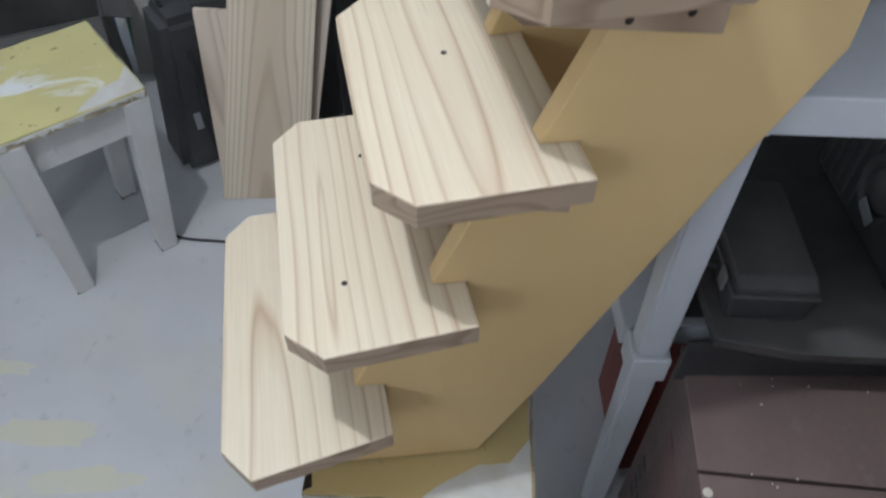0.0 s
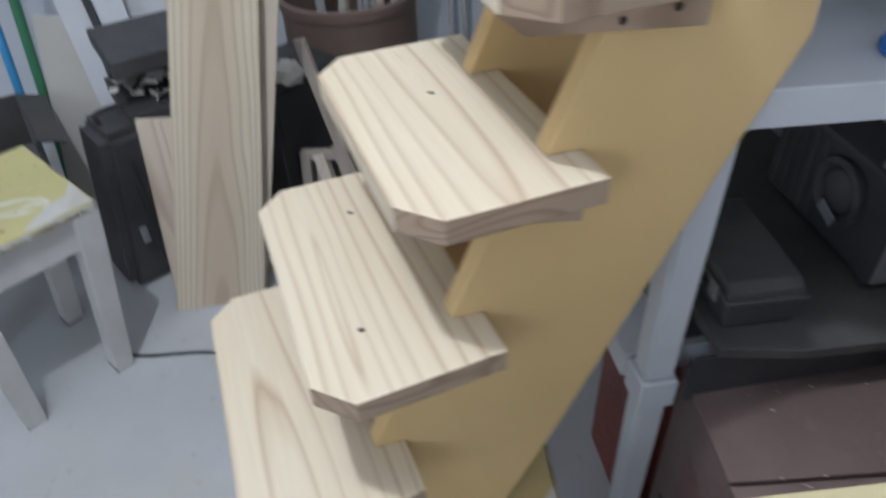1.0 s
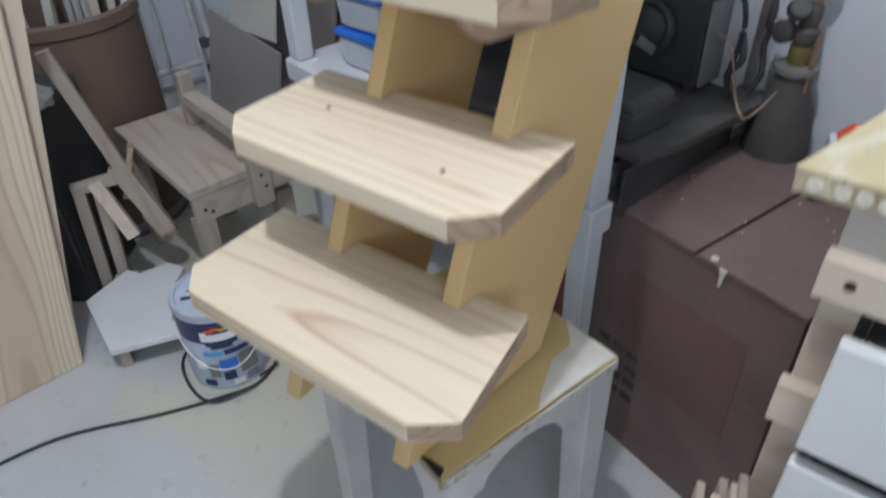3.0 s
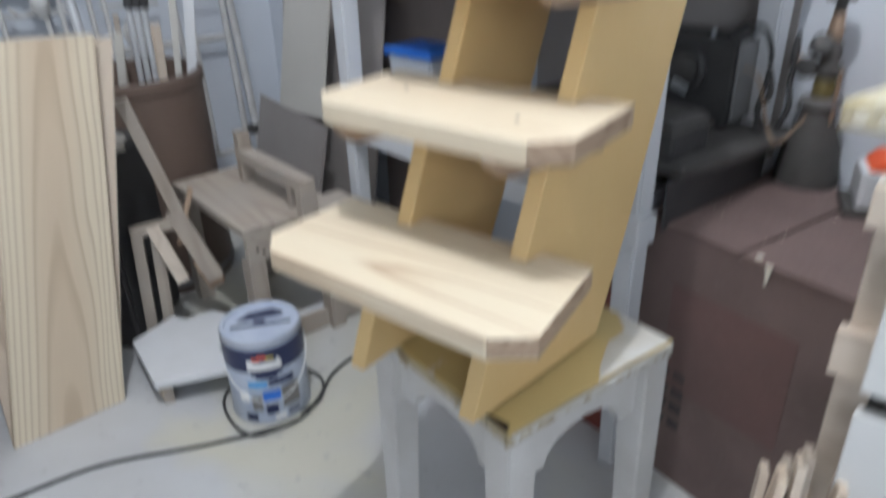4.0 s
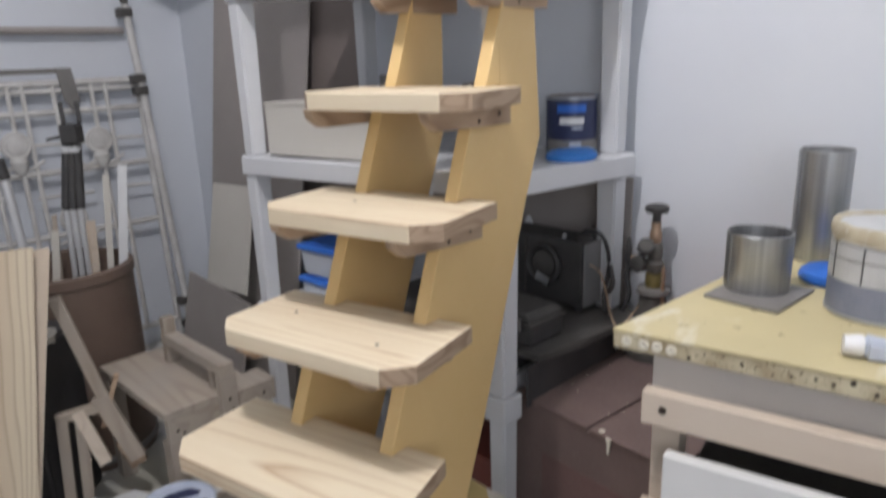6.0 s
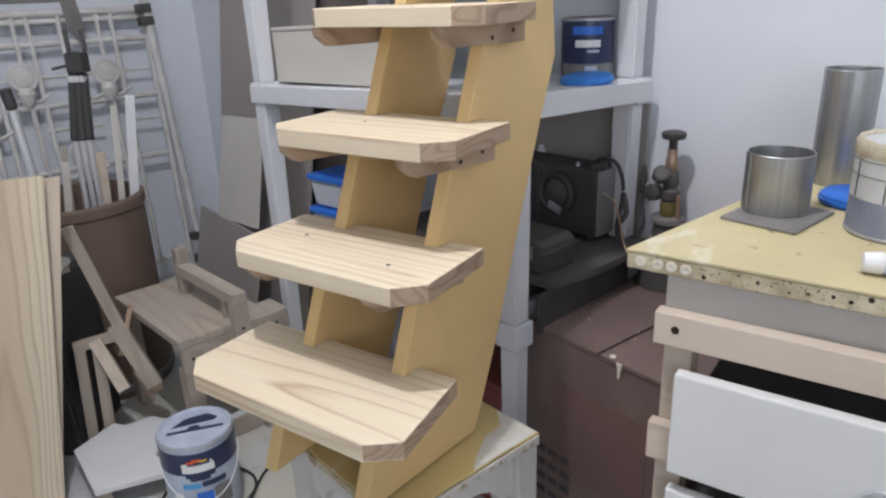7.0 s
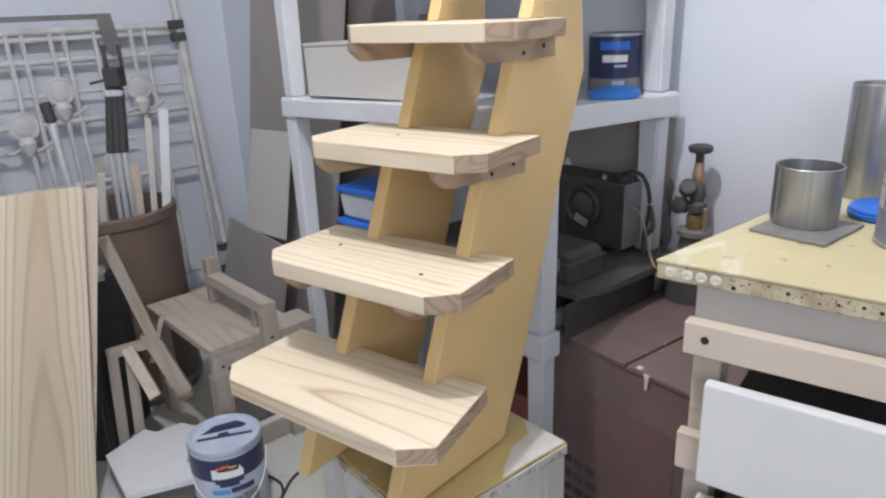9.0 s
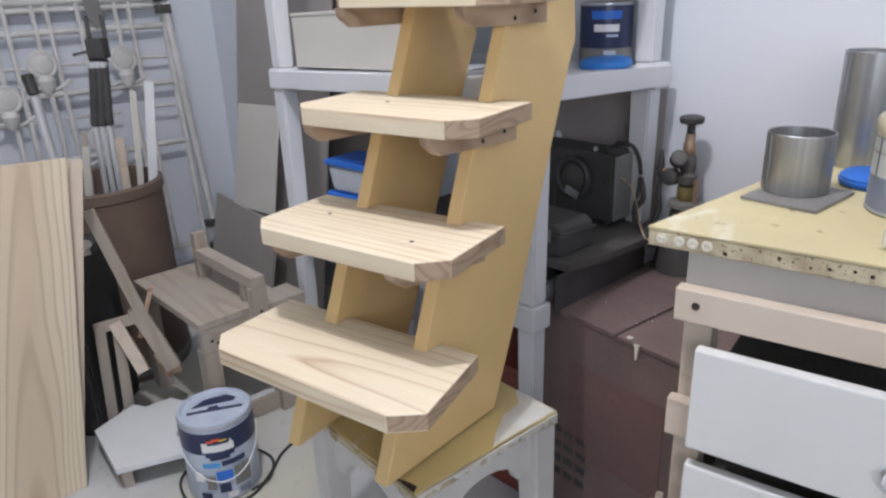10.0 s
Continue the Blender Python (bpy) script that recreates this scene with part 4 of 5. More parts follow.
bmesh.ops.create_cube(body, size=1)
for q in body.verts:
    far = q.co.x > 0
    q.co = (q.co.x * 0.11, q.co.y * (0.042 if far else 0.030), 0.001 + (q.co.z + 0.5) * (0.003 if far else 0.024))
bmesh.ops.bevel(body, geom=list(body.edges), offset=0.004, segments=3, affect="EDGES")
part("body", body, PALELABEL, tube_t, "grey printed tube body", True)
part("cap", lathe([(0.012, 0), (0.013, 0.003), (0.011, 0.020)], 16, None, pose(-0.0555, 0, 0.0135, 0, -90, 0)), WHITE, tube_t, "white screw cap", True)
part("band", box(0.02, 0.05, -0.019, 0.019, 0.012, 0.0135, 0.0004), RED, tube_t)
rope = solid("orange_cord", tube([(0.69, 0.30, 0.802), (0.72, 0.325, 0.803), (0.76, 0.32, 0.802), (0.77, 0.295, 0.802), (0.73, 0.285, 0.803), (0.70, 0.305, 0.808), (0.74, 0.33, 0.809)], 0.006), ORANGE, "coil of orange cord on the workbench", "cord", smooth=True)
pack = thing("plastic_pack", pose(0.775, 0.665, 0.7965, 0, 0, -12), "light blue plastic package by the wall", "package")
part("bag", box(-0.07, 0.07, -0.04, 0.04, 0, 0.085, 0.018), SKYBLUE, pack, "pale blue wrapping", True)
part("sheet", box(-0.075, 0.075, -0.045, 0.045, 0.0855, 0.096, 0.004), WHITE, pack, "white folded sheet")
sw = thing("wall_switch", ROOM @ pose(0.700, 0.982, 1.02), "small dark blue plate on the wall", "wall plate")
part("plate", box(-0.035, 0.035, -0.008, 0.002, -0.016, 0.016, 0.002), NAVY, sw)

# offcuts between bench and stool
random.seed(8)
for k in range(7):
    a = Vector((0.372 + 0.012 * k, 0.13 + 0.004 * k + random.uniform(-0.02, 0.02), 0))
    b = a + Vector((random.uniform(-0.02, 0.03), 0.13 + random.uniform(-0.02, 0.02), 0.40 + random.uniform(-0.05, 0.01)))
    solid("offcut", slab(a, b, 0.05, 0.010, (0.2, -1, 0)), (PINE_Z, RAILWOOD, DUSTY_Z)[k % 3], "short pale wood offcut leaning on the bench", "offcut", group="offcuts by the bench")

# ---- tall boards on the floor ----
def board(corners, thick, mt, label, chip=None):
    bl, br, tr, tl = [Vector(c) for c in corners]
    up = ((tl + tr) - (bl + br)).normalized()
    side = (br - bl)
    side = (side - up * side.dot(up)).normalized()
    m = Matrix((side, up.cross(side), up)).transposed().to_4x4()
    m.translation = (bl + br) / 2
    back = m.inverted()
    n = Vector((0, 1, 0)) * thick
    if (m.to_3x3() @ n).x > 0:
        n = -n
    own = bmesh.new()
    pts = [back @ p for p in (bl, br, tr, tl)]
    lo = [own.verts.new(p) for p in pts]
    hi = [own.verts.new(p + n) for p in pts]
    own.faces.new(lo); own.faces.new(hi[::-1])
    for i in range(4):
        j = (i + 1) % 4
        own.faces.new((lo[j], lo[i], hi[i], hi[j]))
    bmesh.ops.recalc_face_normals(own, faces=own.faces)
    bmesh.ops.bevel(own, geom=list(own.edges), offset=0.0012, segments=2, affect="EDGES")
    return solid("board", own, mt, label, "board", m, group="leaning pine boards")


board(((-0.904, -0.146, 0.001), (-0.866, 0.075, 0.001), (-0.900, 0.219, 0.766), (-0.933, 0.045, 0.776)), 0.018, ARCHED, "tall pine board with arched grain leaning sideways")
board(((-0.925, -0.140, 0.001), (-0.890, 0.060, 0.001), (-0.935, 0.060, 0.500), (-0.960, -0.093, 0.515)), 0.016, PINE_Z, "short pine board standing behind a taller one")
board(((-0.930, -0.06, 0.001), (-0.892, 0.085, 0.001), (-0.918, 0.262, 0.752), (-0.950, 0.10, 0.758)), 0.016, PINE_Z, "narrow pine board standing behind a taller one")

# ---- paint can on the floor ----
can = paint_tin(pose(-0.602, 0.272, 0), 0.0825, 0.198, "blue and white paint can with a wire handle on the floor", PALELABEL,
                [(-180, 180, 0.132, 0.186, NAVY, "label_band", "navy top band"),
                 (-58, -14, 0.124, 0.1325, NAVY, "label_band", ""), (-52, -22, 0.116, 0.1245, NAVY, "label_band", ""), (-62, -14, 0.138, 0.156, WHITE, "lettering_bar", "white lettering bar"), (-62, -53, 0.1555, 0.162, WHITE, "lettering_bar", ""), (-20, -17, 0.1555, 0.164, WHITE, "lettering_bar", ""),
                 (-54, -44, 0.163, 0.168, ORANGE, "swoosh", "orange and red stripe"), (-46, -34, 0.166, 0.172, ORANGE, "swoosh", "orange and red stripe"), (-35, -24, 0.164, 0.168, YELLOW, "swoosh", "yellow stripe"), (-75, -58, 0.012, 0.028, NAVY, "label_patch", "navy print patch"), (-14, 4, 0.014, 0.030, SLATE, "label_patch", "slate print patch"), (-34, -18, 0.010, 0.026, WHITE, "label_patch", "white print patch"), (-80, -66, 0.060, 0.085, WHITE, "label_patch", "white print patch"),
                 (-64, -38, 0.098, 0.110, SKYBLUE, "lettering_bar", "pale blue lettering bar"), (-36, 0, 0.100, 0.113, NAVY, "lettering_bar", "navy lettering bar"),
                 (-46, -22, 0.062, 0.086, BLUE, "label_patch", "blue print patch"), (-62, -48, 0.040, 0.075, GREYMET, "label_patch", "grey print patch"),
                 (-20, 6, 0.040, 0.090, GREYMET, "label_patch", "grey print patch"), (-44, -28, 0.030, 0.052, NAVY, "label_patch", "navy print patch")])
part("lid", lathe([(0.078, 0.1985), (0.0815, 0.200), (0.0815, 0.205), (0.074, 0.206), (0.072, 0.202), (0.001, 0.202)], 48), PALELABEL, can, "pale printed tin lid", True)
part("lid_print", prism([(-0.05, 0.012), (-0.02, 0.040), (0.03, 0.046), (0.052, 0.025), (0.045, 0.014)], 0.2022, 0.2030, "z", 0, None, pose(0, 0, 0, 0, 0, 55)), NAVY, can, "blue lid print")
part("lid_handle", prism([(-0.06, -0.012), (0.062, -0.020), (0.062, -0.012), (0.012, -0.008), (0.008, 0.004), (-0.012, 0.004), (-0.014, -0.006), (-0.06, -0.004)], 0.2022, 0.2040, "z", 0.0004, None, pose(0, 0, 0, 0, 0, 55)), NAVY, can, "dark lid handle")
ang = radians(-34)
fx, fy, sx_, sy_ = math.cos(ang), math.sin(ang), -math.sin(ang), math.cos(ang)
pts = []
for k in range(11):
    a = math.pi * k / 10
    s, dz = math.cos(a), math.sin(a)
    w = 0.087 * s
    f = math.sqrt(max(0, 0.0875 ** 2 - w * w))
    pts.append((fx * f + sx_ * w, fy * f + sy_ * w, 0.155 - 0.095 * dz))
part("wire_handle", tube(pts, 0.0014), WHITE, can, "thin white wire handle", True)
for s in (1, -1):
    part("lug", lathe([(0.006, 0), (0.007, 0.003), (0.003, 0.006)], 14, None, Matrix.Translation((sx_ * 0.0825 * s, sy_ * 0.0825 * s, 0.155)) @ Vector((sx_ * s, sy_ * s, 0)).to_track_quat("Z", "Y").to_matrix().to_4x4()), TIN, can)
solid("power_cable", tube([(-0.84, -0.285, 0.004), (-0.781, -0.250, 0.004), (-0.716, -0.07, 0.004), (-0.60, 0.085, 0.004), (-0.535, 0.185, 0.004), (-0.500, 0.262, 0.004), (-0.525, 0.345, 0.004), (-0.560, 0.420, 0.004), (-0.560, 0.520, 0.004), (-0.50, 0.66, 0.004), (-0.35, 0.78, 0.004)], 0.0035), RUBBER, "black power cable lying across the floor", "cable", smooth=True)
solid("power_cable", tube([(-0.495, 0.25, 0.010), (-0.53, 0.17, 0.009), (-0.60, 0.165, 0.009), (-0.69, 0.21, 0.005), (-0.715, 0.30, 0.005), (-0.66, 0.375, 0.005), (-0.57, 0.385, 0.006), (-0.51, 0.33, 0.010), (-0.505, 0.27, 0.013)], 0.0032), RUBBER, "black cable looped round the foot of the paint can", "cable", smooth=True)

# ---- white sheet and lath on the floor ----
sheet = thing("white_panel", Matrix(), "white painted panel with cut-out edge lying on offcuts", "panel")
part("panel", prism([(-0.965, 0.165), (-0.775, 0.105), (-0.690, 0.235), (-0.735, 0.330), (-0.820, 0.345), (-0.850, 0.325), (-0.880, 0.375), (-0.930, 0.365), (-0.950, 0.300), (-0.990, 0.290)], 0.052, 0.068, "z", 0.0015), WHITEBOARD, sheet)
part("batten", prism([(-0.945, 0.172), (-0.780, 0.120), (-0.770, 0.140), (-0.935, 0.192)], 0, 0.0515, "z", 0.001), DUSTY, sheet, "dusty batten below the panel")
part("batten", prism([(-0.960, 0.280), (-0.740, 0.290), (-0.740, 0.312), (-0.960, 0.302)], 0, 0.0515, "z", 0.001), DUSTY, sheet, "dusty batten below the panel")
solid("lath", slab((-0.760, 0.400, 0.028), (-0.640, 0.900, 0.028), 0.050, 0.012, (0, 0, 1)), DUSTY_Z, "long grey lath lying on edge on the floor", "lath")
solid("lath", slab((-0.785, 0.395, 0.042), (-0.665, 0.900, 0.042), 0.030, 0.012, (1, 0, 0)), WHITEBOARD, "long white lath lying behind the paint can", "lath")
solid("batten", box(-0.016, 0.016, 0.0, 0.48, 0, 0.035, 0.001), DUSTY, "grey batten lying on the floor", "batten", pose(-0.785, 0.40, 0, 0, 0, -13))

# ---- low dusty bench with a raised bar ----
bench = thing("low_bench", ROOM @ pose(-1.0, 0.315, 0), "low dusty wooden bench with a raised bar", "bench")
part("top", box(-0.205, 0.205, -0.118, 0.125, 0.320, 0.340, 0.002), DUSTY, bench)
part("front_rail", box(0.183, 0.204, -0.112, 0.055, 0.255, 0.3195, 0.002), DUSTY, bench)
for x in (-0.188, 0.182):
    for y in (-0.094, 0.100):
        part("leg", box(x - 0.022, x + 0.0225 - 0.0005, y - 0.020, y + 0.020, 0, 0.2545 if x > 0 else 0.3195, 0.002), DUSTY_Z, bench)
part("bar", box(-0.10, 0.232, 0.020, 0.058, 0.395, 0.425, 0.002), DUSTY, bench, "raised wooden bar")
part("bar_post", box(0.2055, 0.232, 0.018, 0.060, 0.255, 0.3945, 0.002), DUSTY_Z, bench, "upright post with screws")
part("bar_post", box(0.150, 0.170, 0.026, 0.052, 0.3405, 0.3945, 0.001), DUSTY_Z, bench)
part("bar_post", box(-0.10, -0.075, 0.022, 0.056, 0.3405, 0.470, 0.002), DUSTY_Z, bench)
part("side_block", box(0.150, 0.236, 0.0605, 0.165, 0.288, 0.345, 0.002), DUSTY, bench, "bolted side block")
for y, z in ((-0.09, 0.285), (-0.075, 0.275), (0.038, 0.33), (0.045, 0.30), (0.13, 0.315)):
    x = 0.2042 if y < 0 else (0.2322 if y < 0.06 else 0.2362)
    part("screw", lathe([(0.0042, 0), (0.0038, 0.0012), (0.001, 0.0015)], 10, None, pose(x, y, z, 0, 90, 0)), HOLE, bench)

# ---- wooden jig and dark cabinet behind the boards ----
jig = thing("wooden_jig", Matrix(), "dusty wooden jig of sticks and slotted uprights", "jig")
part("stick", slab((-0.965, 0.372, 0.235), (-1.020, 0.300, 0.605), 0.028, 0.016, (0.55, 0.83, 0)), DUSTY_Z, jig, "long slanted stick")
part("arm", slab((-1.015, 0.302, 0.300), (-0.955, 0.320, 0.165), 0.030, 0.028, (0.55, 0.83, 0)), RAILWOOD, jig)
part("arm", slab((-0.990, 0.350, 0.330), (-0.930, 0.392, 0.150), 0.040, 0.030, (0.55, 0.83, 0)), DUSTY_Z, jig)
part("block", slab((-0.975, 0.385, 0.195), (-0.950, 0.405, 0.120), 0.042, 0.030, (0.55, 0.83, 0)), CLEAT, jig, "dark wooden block")
part("pin", slab((-0.985, 0.345, 0.245), (-0.955, 0.385, 0.385), 0.012, 0.010, (0.55, 0.83, 0)), CLEAT, jig, "dark brown handle")
for o in (-0.022, 0.022):
    part("upright", slab((-1.028 + o * 0.5, 0.272 + o * 0.8, 0.0), (-1.022 + o * 0.5, 0.288 + o * 0.8, 0.30), 0.026, 0.026, (0.55, 0.83, 0)), DUSTY_Z, jig, "slotted upright")
part("bridge", slab((-1.040, 0.258, 0.292), (-0.985, 0.352, 0.302), 0.024, 0.022, (0, 0, 1)), DUSTY, jig)
part("foot_rail", slab((-1.045, 0.250, 0.014), (-1.000, 0.325, 0.014), 0.028, 0.026, (0, 0, 1)), DUSTY, jig)
cab = thing("loudspeaker_cabinet", pose(-1.155, 0.270, 0, 0, 0, 33), "tall black cabinet half hidden by pine boards", "cabinet")
part("body", box(-0.10, 0.075, -0.12, 0.115, 0, 0.490, 0.006), BLACK, cab)
part("trim", box(0.0755, 0.079, -0.11, 0.105, 0.02, 0.470, 0.001), RUBBER, cab)
bag = thing("dusty_sacking", pose(-1.02, 0.235, 0.4905), "crumpled dusty rag on the black cabinet", "rag")
rag = bmesh.new()
bmesh.ops.create_icosphere(rag, subdivisions=3, radius=1)
for v in rag.verts:
    k = 1 + 0.35 * noise.noise(v.co * 2.2) + 0.12 * noise.noise(v.co * 6)
    v.co = (v.co.x * 0.050 * k - 0.05, v.co.y * 0.040 * k + 0.03, max(0, v.co.z * k + 0.5) * 0.030)
part("rag", rag, BEIGE, bag, "", True)

# ---- brown drum with sticks and poles ----
drum = thing("drum", pose(-1.345, 0.50, 0), "brown fibre drum filled with sticks and poles", "drum")
R_ = 0.185
part("shell", lathe([(R_ * 0.97, 0), (R_, 0.01), (R_, 0.585), (R_ - 0.006, 0.585), (R_ - 0.006, 0.02), (0.001, 0.02)], 56), DRUM, drum, "", True)
part("hoop", lathe([(R_, 0.555), (R_ + 0.006, 0.560), (R_ + 0.006, 0.586), (R_ - 0.004, 0.592), (R_ - 0.007, 0.586)], 56, None, None, False), DRUM, drum, "rolled upper hoop", True)
part("hoop", lathe([(R_, 0.02), (R_ + 0.004, 0.024), (R_ + 0.004, 0.040), (R_, 0.044)], 56, None, None, False), GREYMET, drum, "", True)


def pole(a, b, r, mt, label, cat="pole", flat=None):
    bm = rod(a, b, r) if flat is None else slab(a, b, flat[0], flat[1], (0.55, 0.83, 0))
    return solid(cat.replace(" ", "_"), bm, mt, label, cat, group="sticks in the drum", smooth=flat is None)


mop = thing("mop_handle", Matrix(), "aluminium pole with a black end grip in the drum", "pole", "sticks in the drum")
part("shaft", rod((-1.33, 0.44, 0.022), (-1.393, 0.416, 0.848), 0.0125), ALU, mop, "", True)
part("grip", rod((-1.393, 0.416, 0.8485), (-1.397, 0.410, 0.905), 0.0155), BLACK, mop, "black rubber grip", True)
tri = thing("tripod", Matrix(), "folded black tripod with bright legs standing in the drum", "tripod")
for k, (dx, dy) in enumerate(((-0.013, -0.014), (0, 0.0), (0.011, 0.015))):
    lg = part("leg", rod((-1.335 + dx, 0.530 + dy, 0.022), (-1.323 + dx, 0.551 + dy, 0.745), 0.008), ALU, tri, "bright lower leg", True)
    part("leg_sleeve", rod((-1.323 + dx, 0.551 + dy, 0.7455), (-1.312 + dx * 0.7, 0.572 + dy * 0.7, 0.930), 0.0125), BLACK, lg, "black upper leg", True)
    part("leg_clip", rod((-1.315 + dx * 0.7, 0.567 + dy * 0.7, 0.905), (-1.312 + dx * 0.7, 0.570 + dy * 0.7, 0.925), 0.0140), ALU, lg, "", True)
part("head", box(-0.024, 0.024, -0.022, 0.022, 0, 0.055, 0.006, None, pose(-1.310, 0.576, 0.931, 0, 0, 30)), BLACK, tri)
part("phone_clamp", box(-0.026, -0.014, -0.012, 0.012, 0.0, 0.060, 0.003, None, pose(-1.308, 0.580, 0.987, 0, 0, 58)), BLACK, tri)
part("phone_clamp", box(0.014, 0.026, -0.012, 0.012, 0.0, 0.060, 0.003, None, pose(-1.308, 0.580, 0.987, 0, 0, 58)), BLACK, tri)
part("lever", rod((-1.315, 0.565, 0.955), (-1.345, 0.520, 0.945), 0.004), BLACK, tri, "", True)
random.seed(21)
for k, (a, b, w, mt) in enumerate((
        ((-1.330, 0.560, 0.02), (-1.306, 0.585, 0.705), (0.024, 0.010), RAILWOOD), ((-1.345, 0.540, 0.02), (-1.312, 0.572, 0.695), (0.016, 0.012), PINE_Z),
        ((-1.315, 0.590, 0.02), (-1.255, 0.679, 0.858), (0.026, 0.008), WHITEBOARD), ((-1.320, 0.575, 0.02), (-1.275, 0.635, 0.835), (0.018, 0.008), BEIGE),
        ((-1.40, 0.43, 0.02), (-1.345, 0.500, 0.690), (0.020, 0.010), BEIGE), ((-1.385, 0.47, 0.02), (-1.350, 0.507, 0.735), (0.014, 0.010), DUSTY_Z)
        )):
    pole(a, b, 0, mt, ("narrow wooden strip standing in the brown drum", "thin pale lath standing in the brown drum", "white painted strip standing in the brown drum")[k % 3], "strip", w)

# ---- iron grille leaning on the side wall ----
G = ROOM @ pose(-1.985, 0, 0, 0, -3.5, 0)
gate = thing("iron_grille", G, "dusty white wrought iron grille leaning on the wall", "grille")
for z, r in ((1.085, 0.013), (1.058, 0.010), (0.985, 0.011), (0.775, 0.011), (0.545, 0.011), (0.12, 0.012)):
    part("rail", rod((0, -0.42, z), (0, 0.765, z), r), IRON, gate, "", True)
for z in (0.875, 0.690):
    for y0, y1 in ((-0.25, -0.02), (0.05, 0.26), (0.34, 0.53), (0.62, 0.745)):
        part("short_rail", rod((0.002, y0, z), (0.002, y1, z - 0.004), 0.006), IRON, gate, "", True)
for y in (-0.34, -0.29, -0.15, -0.10, 0.0, 0.05, 0.175, 0.222, 0.310, 0.355, 0.455, 0.585, 0.635):
    part("bar", rod((0.004, y, 0.13), (0.004, y, 1.075), 0.0085), IRON, gate, "", True)
for y, z in ((-0.20, 0.80), (0.03, 0.87), (0.165, 0.775), (0.302, 0.880), (0.578, 0.872), (0.44, 0.60)):
    md = part("medallion", lathe([(0.045, -0.006), (0.050, 0), (0.045, 0.006), (0.034, 0.004), (0.030, 0.009), (0.012, 0.012), (0.002, 0.012)], 32, None, pose(0.010, y, z, 0, 90, 0)), IRON, gate, "round cast medallion", True)
    part("drop", lathe([(0.012, -0.045), (0.024, -0.025), (0.030, 0.0), (0.020, 0.02)], 18, None, pose(0.010, y, z - 0.055)), IRON, md, "", True)
    part("scroll", tube([(0.01, y - 0.09, z - 0.06), (0.01, y - 0.06, z - 0.085), (0.01, y - 0.02, z - 0.075), (0.01, y + 0.03, z - 0.085), (0.01, y + 0.08, z - 0.06)], 0.006), IRON, md, "", True)
part("stile", rod((0.0, 0.765, 0.0), (0.0, 0.760, 1.09), 0.012), IRON, gate, "", True)
clampbar = thing("bar_clamp", ROOM @ pose(-1.94, 0.80, 0, 2.2, -4, 0), "long pipe clamp with dark jaws leaning on the wall", "clamp")
part("pipe", rod((0, 0, 0), (0, 0, 1.36), 0.014), IRON, clampbar, "", True)
for z in (0.10, 0.20, 1.045, 1.09, 1.33):
    part("jaw", box(-0.020, 0.020, -0.034, 0.016, z - 0.016, z + 0.016, 0.004), DARK, clampbar, "dark cast jaw")
part("screw_handle", lathe([(0.006, 1.36), (0.014, 1.365), (0.014, 1.385), (0.008, 1.40)], 16), DARK, clampbar, "", True)
sq = thing("framing_square", G, "blue-grey steel square hung over the grille", "square")
part("blade", box(0.016, 0.020, -0.06, 0.515, 1.118, 1.136, 0.001), GREYMET, sq)
part("tongue", prism([(0.470, 1.136), (0.522, 1.136), (0.535, 1.02), (0.505, 0.985), (0.480, 1.02)], 0.0205, 0.0245, "x", 0.001), GREYMET, sq, "wide steel tongue")
solid("wall_pipe", rod(in_room(-2.06, -0.35, 1.265), in_room(-2.06, 0.74, 1.262), 0.013), PANEL, "grey pipe resting along the wall", "pipe", smooth=True)

# ---- sheets leaning on the back wall ----
solid("hardboard_sheet", slab(in_room(-1.50, 0.80, 0.0), in_room(-1.44, 0.955, 1.36), 0.60, 0.006, in_room(1, 0, 0)), PANEL, "brown hardboard sheet leaning on the wall", "sheet")
solid("plywood_sheet", slab(in_room(-1.45, 0.722, 0.371), in_room(-1.468, 0.800, 0.728), 0.262, 0.006, in_room(1, 0.02, 0)), BEIGE, "pale plywood piece standing against brown hardboard", "sheet")
solid("hardboard_sheet", slab(in_room(-1.53, 0.650, 0.0), in_room(-1.50, 0.718, 0.370), 0.42, 0.010, in_room(1, 0.02, 0)), PANEL, "low brown board standing on the floor", "sheet")
bx = thing("cardboard_box", ROOM @ pose(-0.600, 0.640, 0.9257 + sag(-0.600, 0.640), 0, -1.8, 0), "flat beige cardboard box standing on the middle deck", "box")
part("body", box(-0.205, 0.205, -0.085, 0.085, 0, 0.118, 0.003), BEIGE, bx)
part("lid", box(-0.207, 0.207, -0.087, 0.087, 0.1184, 0.126, 0.002), BEIGE, bx)
solid("hardboard_sheet", slab(in_room(-1.14, 0.972, 0.0), in_room(-1.13, 0.978, 1.345), 0.40, 0.005, in_room(1, 0, 0)), DARKPANEL, "dark brown board standing behind the shelf", "sheet")

# added sheet: darkens the wall below the middle deck as shade would
solid("hardboard_sheet", slab(in_room(-0.34, 0.962, 0.0), in_room(-0.34, 0.972, 0.870), 0.62, 0.005, in_room(1, 0, 0)), PANEL, "grey-brown sheet added to darken the wall behind the lower shelf", "sheet")

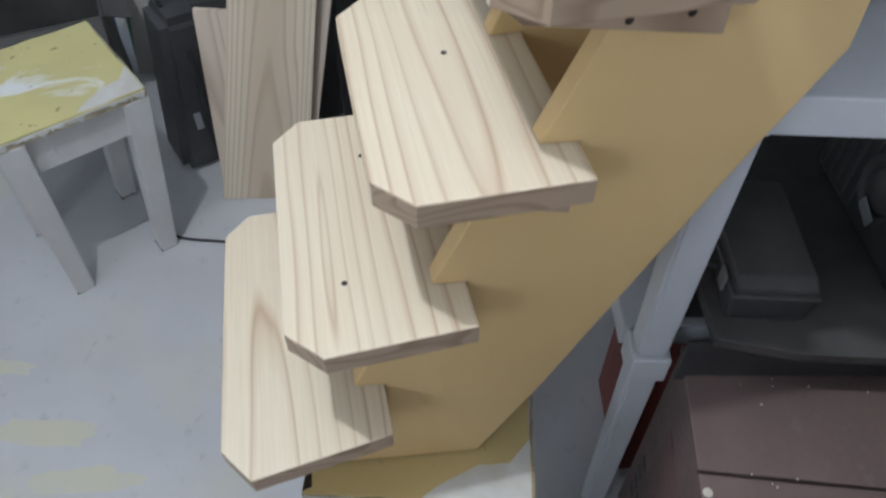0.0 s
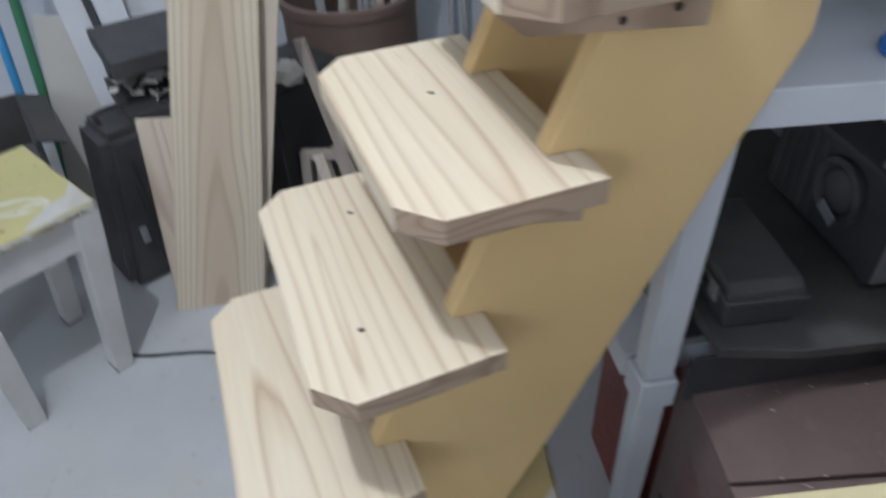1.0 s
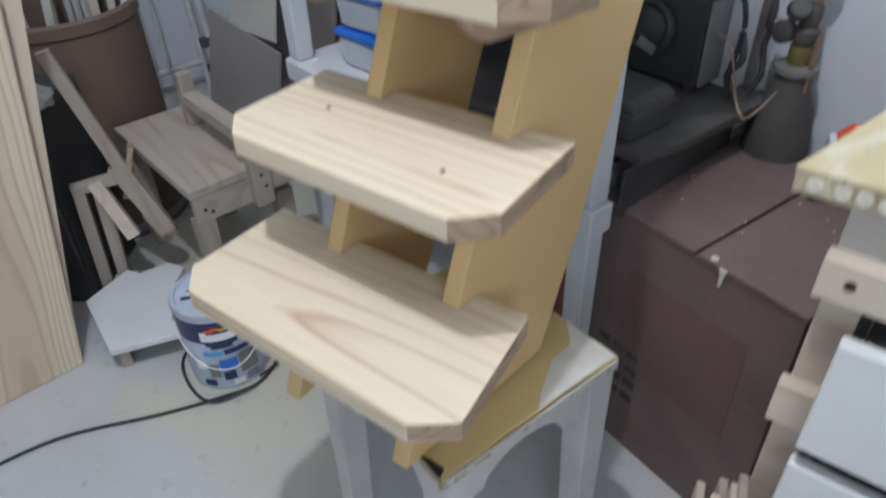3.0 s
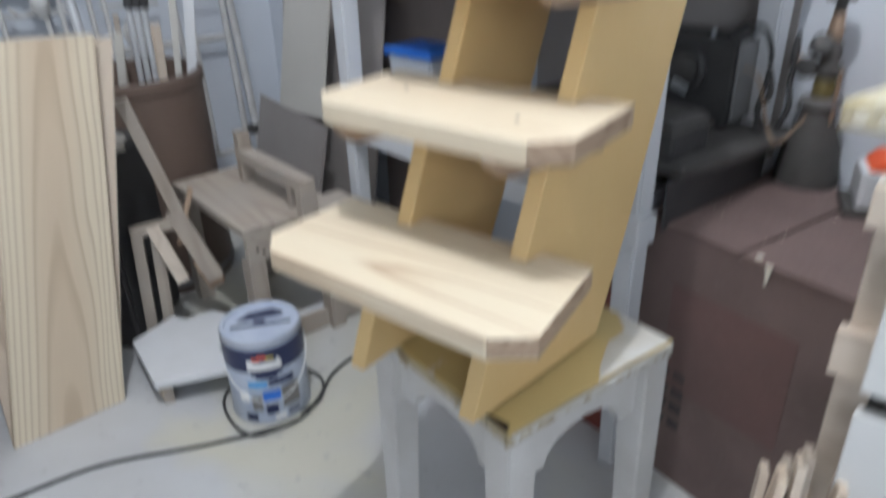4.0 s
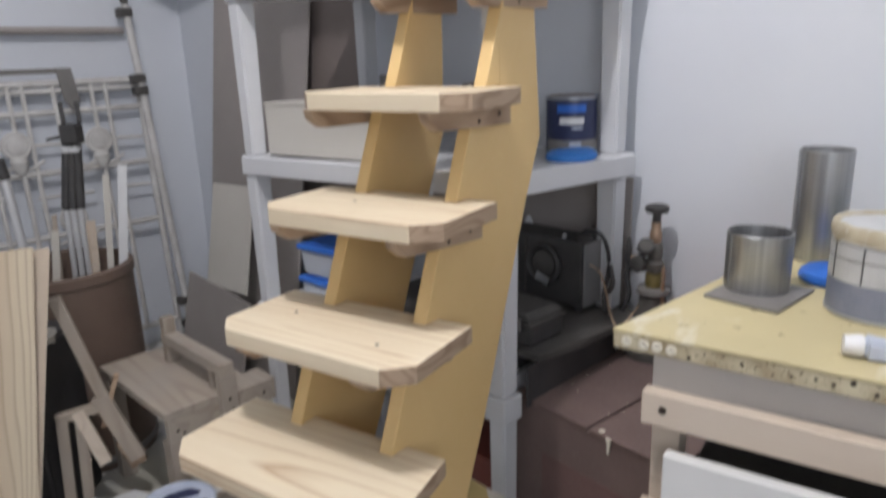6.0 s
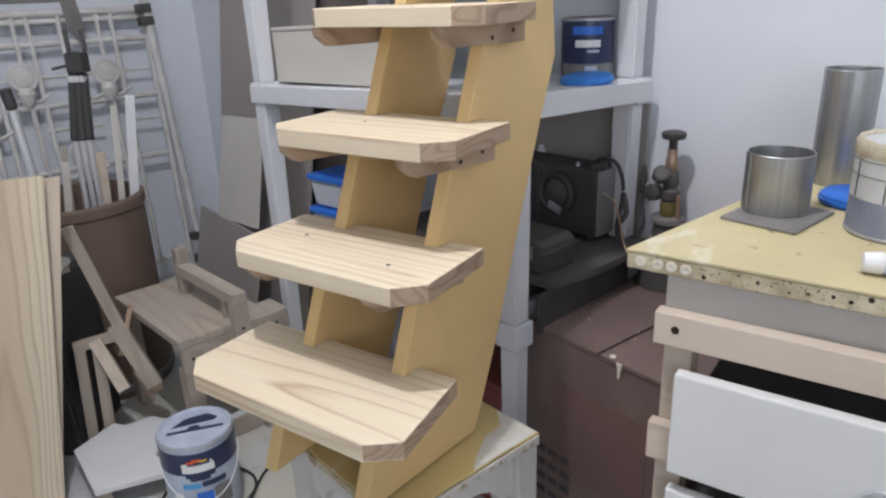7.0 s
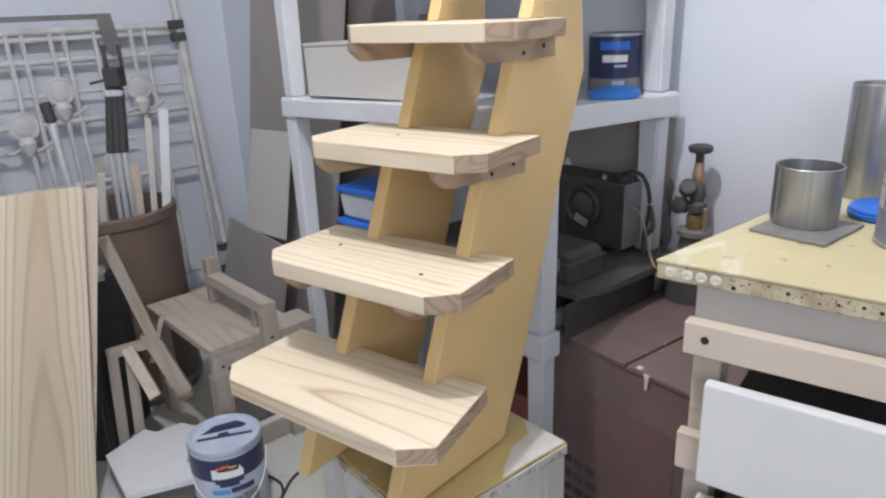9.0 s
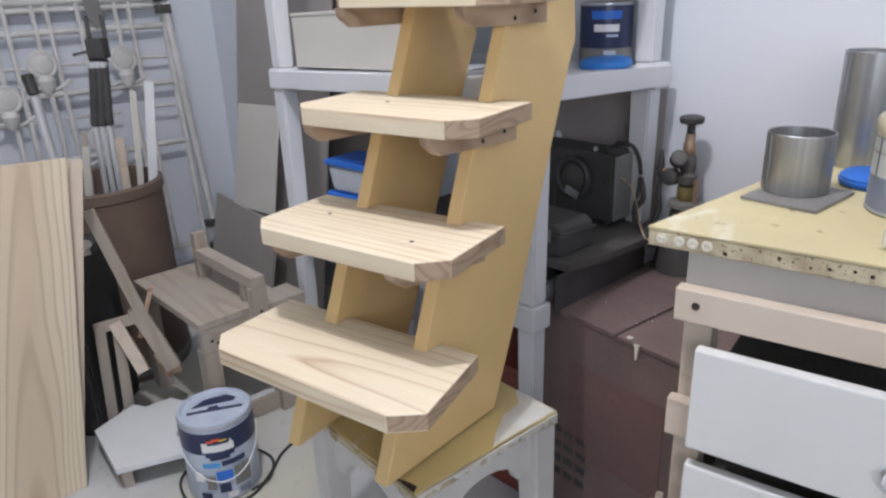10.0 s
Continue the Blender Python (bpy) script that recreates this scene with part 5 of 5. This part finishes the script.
# ---- grey cloth sagging across the corner ----
cl = bmesh.new()
rows = []
for j in range(9):
    row = []
    for i in range(25):
        t = i / 24
        u = -2.08 + 0.95 * t
        sag = 1.70 - 0.34 * math.sin(math.pi * min(1, t * 1.15 + 0.05)) + 0.10 * t
        w = j / 8
        row.append(cl.verts.new(in_room(u, 0.975 - 0.30 * (1 - t) * w - 0.05 * w, sag + 0.15 * w * (0.4 + 0.6 * math.sin(math.pi * t)) + 0.006 * math.sin(9 * t + 5 * w))))
    rows.append(row)
for a, b in zip(rows, rows[1:]):
    for i in range(24):
        cl.faces.new((a[i], a[i + 1], b[i + 1], b[i]))
bmesh.ops.solidify(cl, geom=list(cl.faces), thickness=0.004)
solid("cloth", cl, FABRIC, "grey cloth sagging across the corner of the room", "cloth", smooth=True)

# ---- the far side: case, box, poles and boards ----
case = thing("hard_case", pose(-1.125, -0.215, 0, 0, 0, 22), "black hard case standing upright on the floor", "case")
sh = bmesh.new()
bmesh.ops.create_cube(sh, size=1)
for v in sh.verts:
    up = v.co.z > 0
    v.co = (v.co.x * 0.17 + (0.03 if up else 0), v.co.y * 0.13 + (0.055 if up else 0), 0.455 if up else 0)
bmesh.ops.bevel(sh, geom=list(sh.edges), offset=0.022, segments=4, affect="EDGES")
part("shell", sh, BLACK, case, "", True)
part("carry_handle", tube([(0.03, 0.02, 0.454), (0.03, 0.02, 0.480), (0.03, 0.09, 0.480), (0.03, 0.09, 0.454)], 0.007), RUBBER, case, "", True)
part("catch", box(0.095, 0.101, 0.0, 0.018, 0.14, 0.19, 0.002), TIN, case, "small bright catch")
part("ridge", box(0.098, 0.112, 0.03, 0.045, 0.08, 0.38, 0.004), RUBBER, case)
cb = thing("open_carton", pose(-1.40, -0.56, 0, 0, 0, 12), "dark grey open carton behind the stool", "carton")
for a in ((-0.17, 0.17, -0.16, -0.152), (-0.17, 0.17, 0.152, 0.16), (-0.17, -0.162, -0.1515, 0.1515), (0.162, 0.17, -0.1515, 0.1515)):
    part("side", box(*a, 0.006, 0.36, 0.001), DARK, cb)
part("bottom", box(-0.17, 0.17, -0.16, 0.16, 0, 0.0055, 0), DARK, cb)
part("flap", slab((0.172, 0, 0.358), (0.235, 0, 0.318), 0.31, 0.005, (0, 1, 0)), DARK, cb)
part("flap", slab((0, 0.162, 0.358), (0.0, 0.225, 0.335), 0.32, 0.005, (1, 0, 0)), DARK, cb)
solid("blue_pole", rod((-1.66, -0.475, 0.0), (-1.745, -0.385, 1.25), 0.012), SKYBLUE, "bright blue pole leaning on the wall", "pole", smooth=True)
solid("green_pole", rod((-1.64, -0.415, 0.0), (-1.745, -0.315, 1.20), 0.014), GREEN, "dark green pole leaning on the wall", "pole", smooth=True)
for k, (a, b, w, mt, lb) in enumerate((
        ((-1.55, -0.33, 0.0), (-1.70, -0.26, 0.52), 0.17, BEIGE, "grey-beige board with a slanted top leaning on the wall"),
        ((-1.52, -0.17, 0.0), (-1.70, -0.27, 1.25), 0.080, WHITEBOARD, "white board leaning on the wall"),
        ((-1.49, -0.115, 0.0), (-1.66, -0.235, 1.20), 0.020, BLACK, "black strip leaning between white boards"),
        ((-1.48, -0.075, 0.0), (-1.66, -0.165, 1.15), 0.075, WHITEBOARD, "white board leaning on the wall"),
        ((-1.50, 0.02, 0.0), (-1.68, -0.02, 0.66), 0.19, WHITEBOARD, "white board with a slanted end leaning on the wall"),
        ((-1.47, 0.045, 0.0), (-1.66, 0.10, 1.10), 0.10, BEIGE, "pale board leaning on the wall"))):
    solid("leaning_board", slab(a, b, w, 0.014, (0.15, 1, 0)), mt, lb, "board", group="boards on the side wall")
saw = thing("bench_planer", pose(-1.22, -0.015, 0, 0, 0, 12), "black machine with wood shavings on its bed", "machine")
part("stand", box(-0.11, 0.11, -0.115, 0.115, 0, 0.430, 0.006), BLACK, saw)
part("bed", box(-0.13, 0.13, -0.13, 0.13, 0.4305, 0.475, 0.004), BLACK, saw)
part("column", box(-0.12, -0.08, -0.12, 0.12, 0.4755, 0.560, 0.003), BLACK, saw)
part("hood", box(-0.13, 0.12, -0.13, 0.13, 0.5605, 0.605, 0.006), BLACK, saw)
random.seed(31)
sv = bmesh.new()
for k in range(60):
    a = Vector((random.uniform(-0.07, 0.12), random.uniform(-0.12, 0.12), 0.478 + random.uniform(0, 0.03)))
    d = Vector((random.uniform(-1, 1), random.uniform(-1, 1), random.uniform(-0.2, 0.3))).normalized() * random.uniform(0.02, 0.05)
    slab(a, a + d, random.uniform(0.006, 0.02), 0.002, (random.uniform(-1, 1), random.uniform(-1, 1), 0.3), sv, 0)
tagged(part("shaving_heap", sv, BEIGE, saw, "pale curled wood shavings"), kind="stuff")
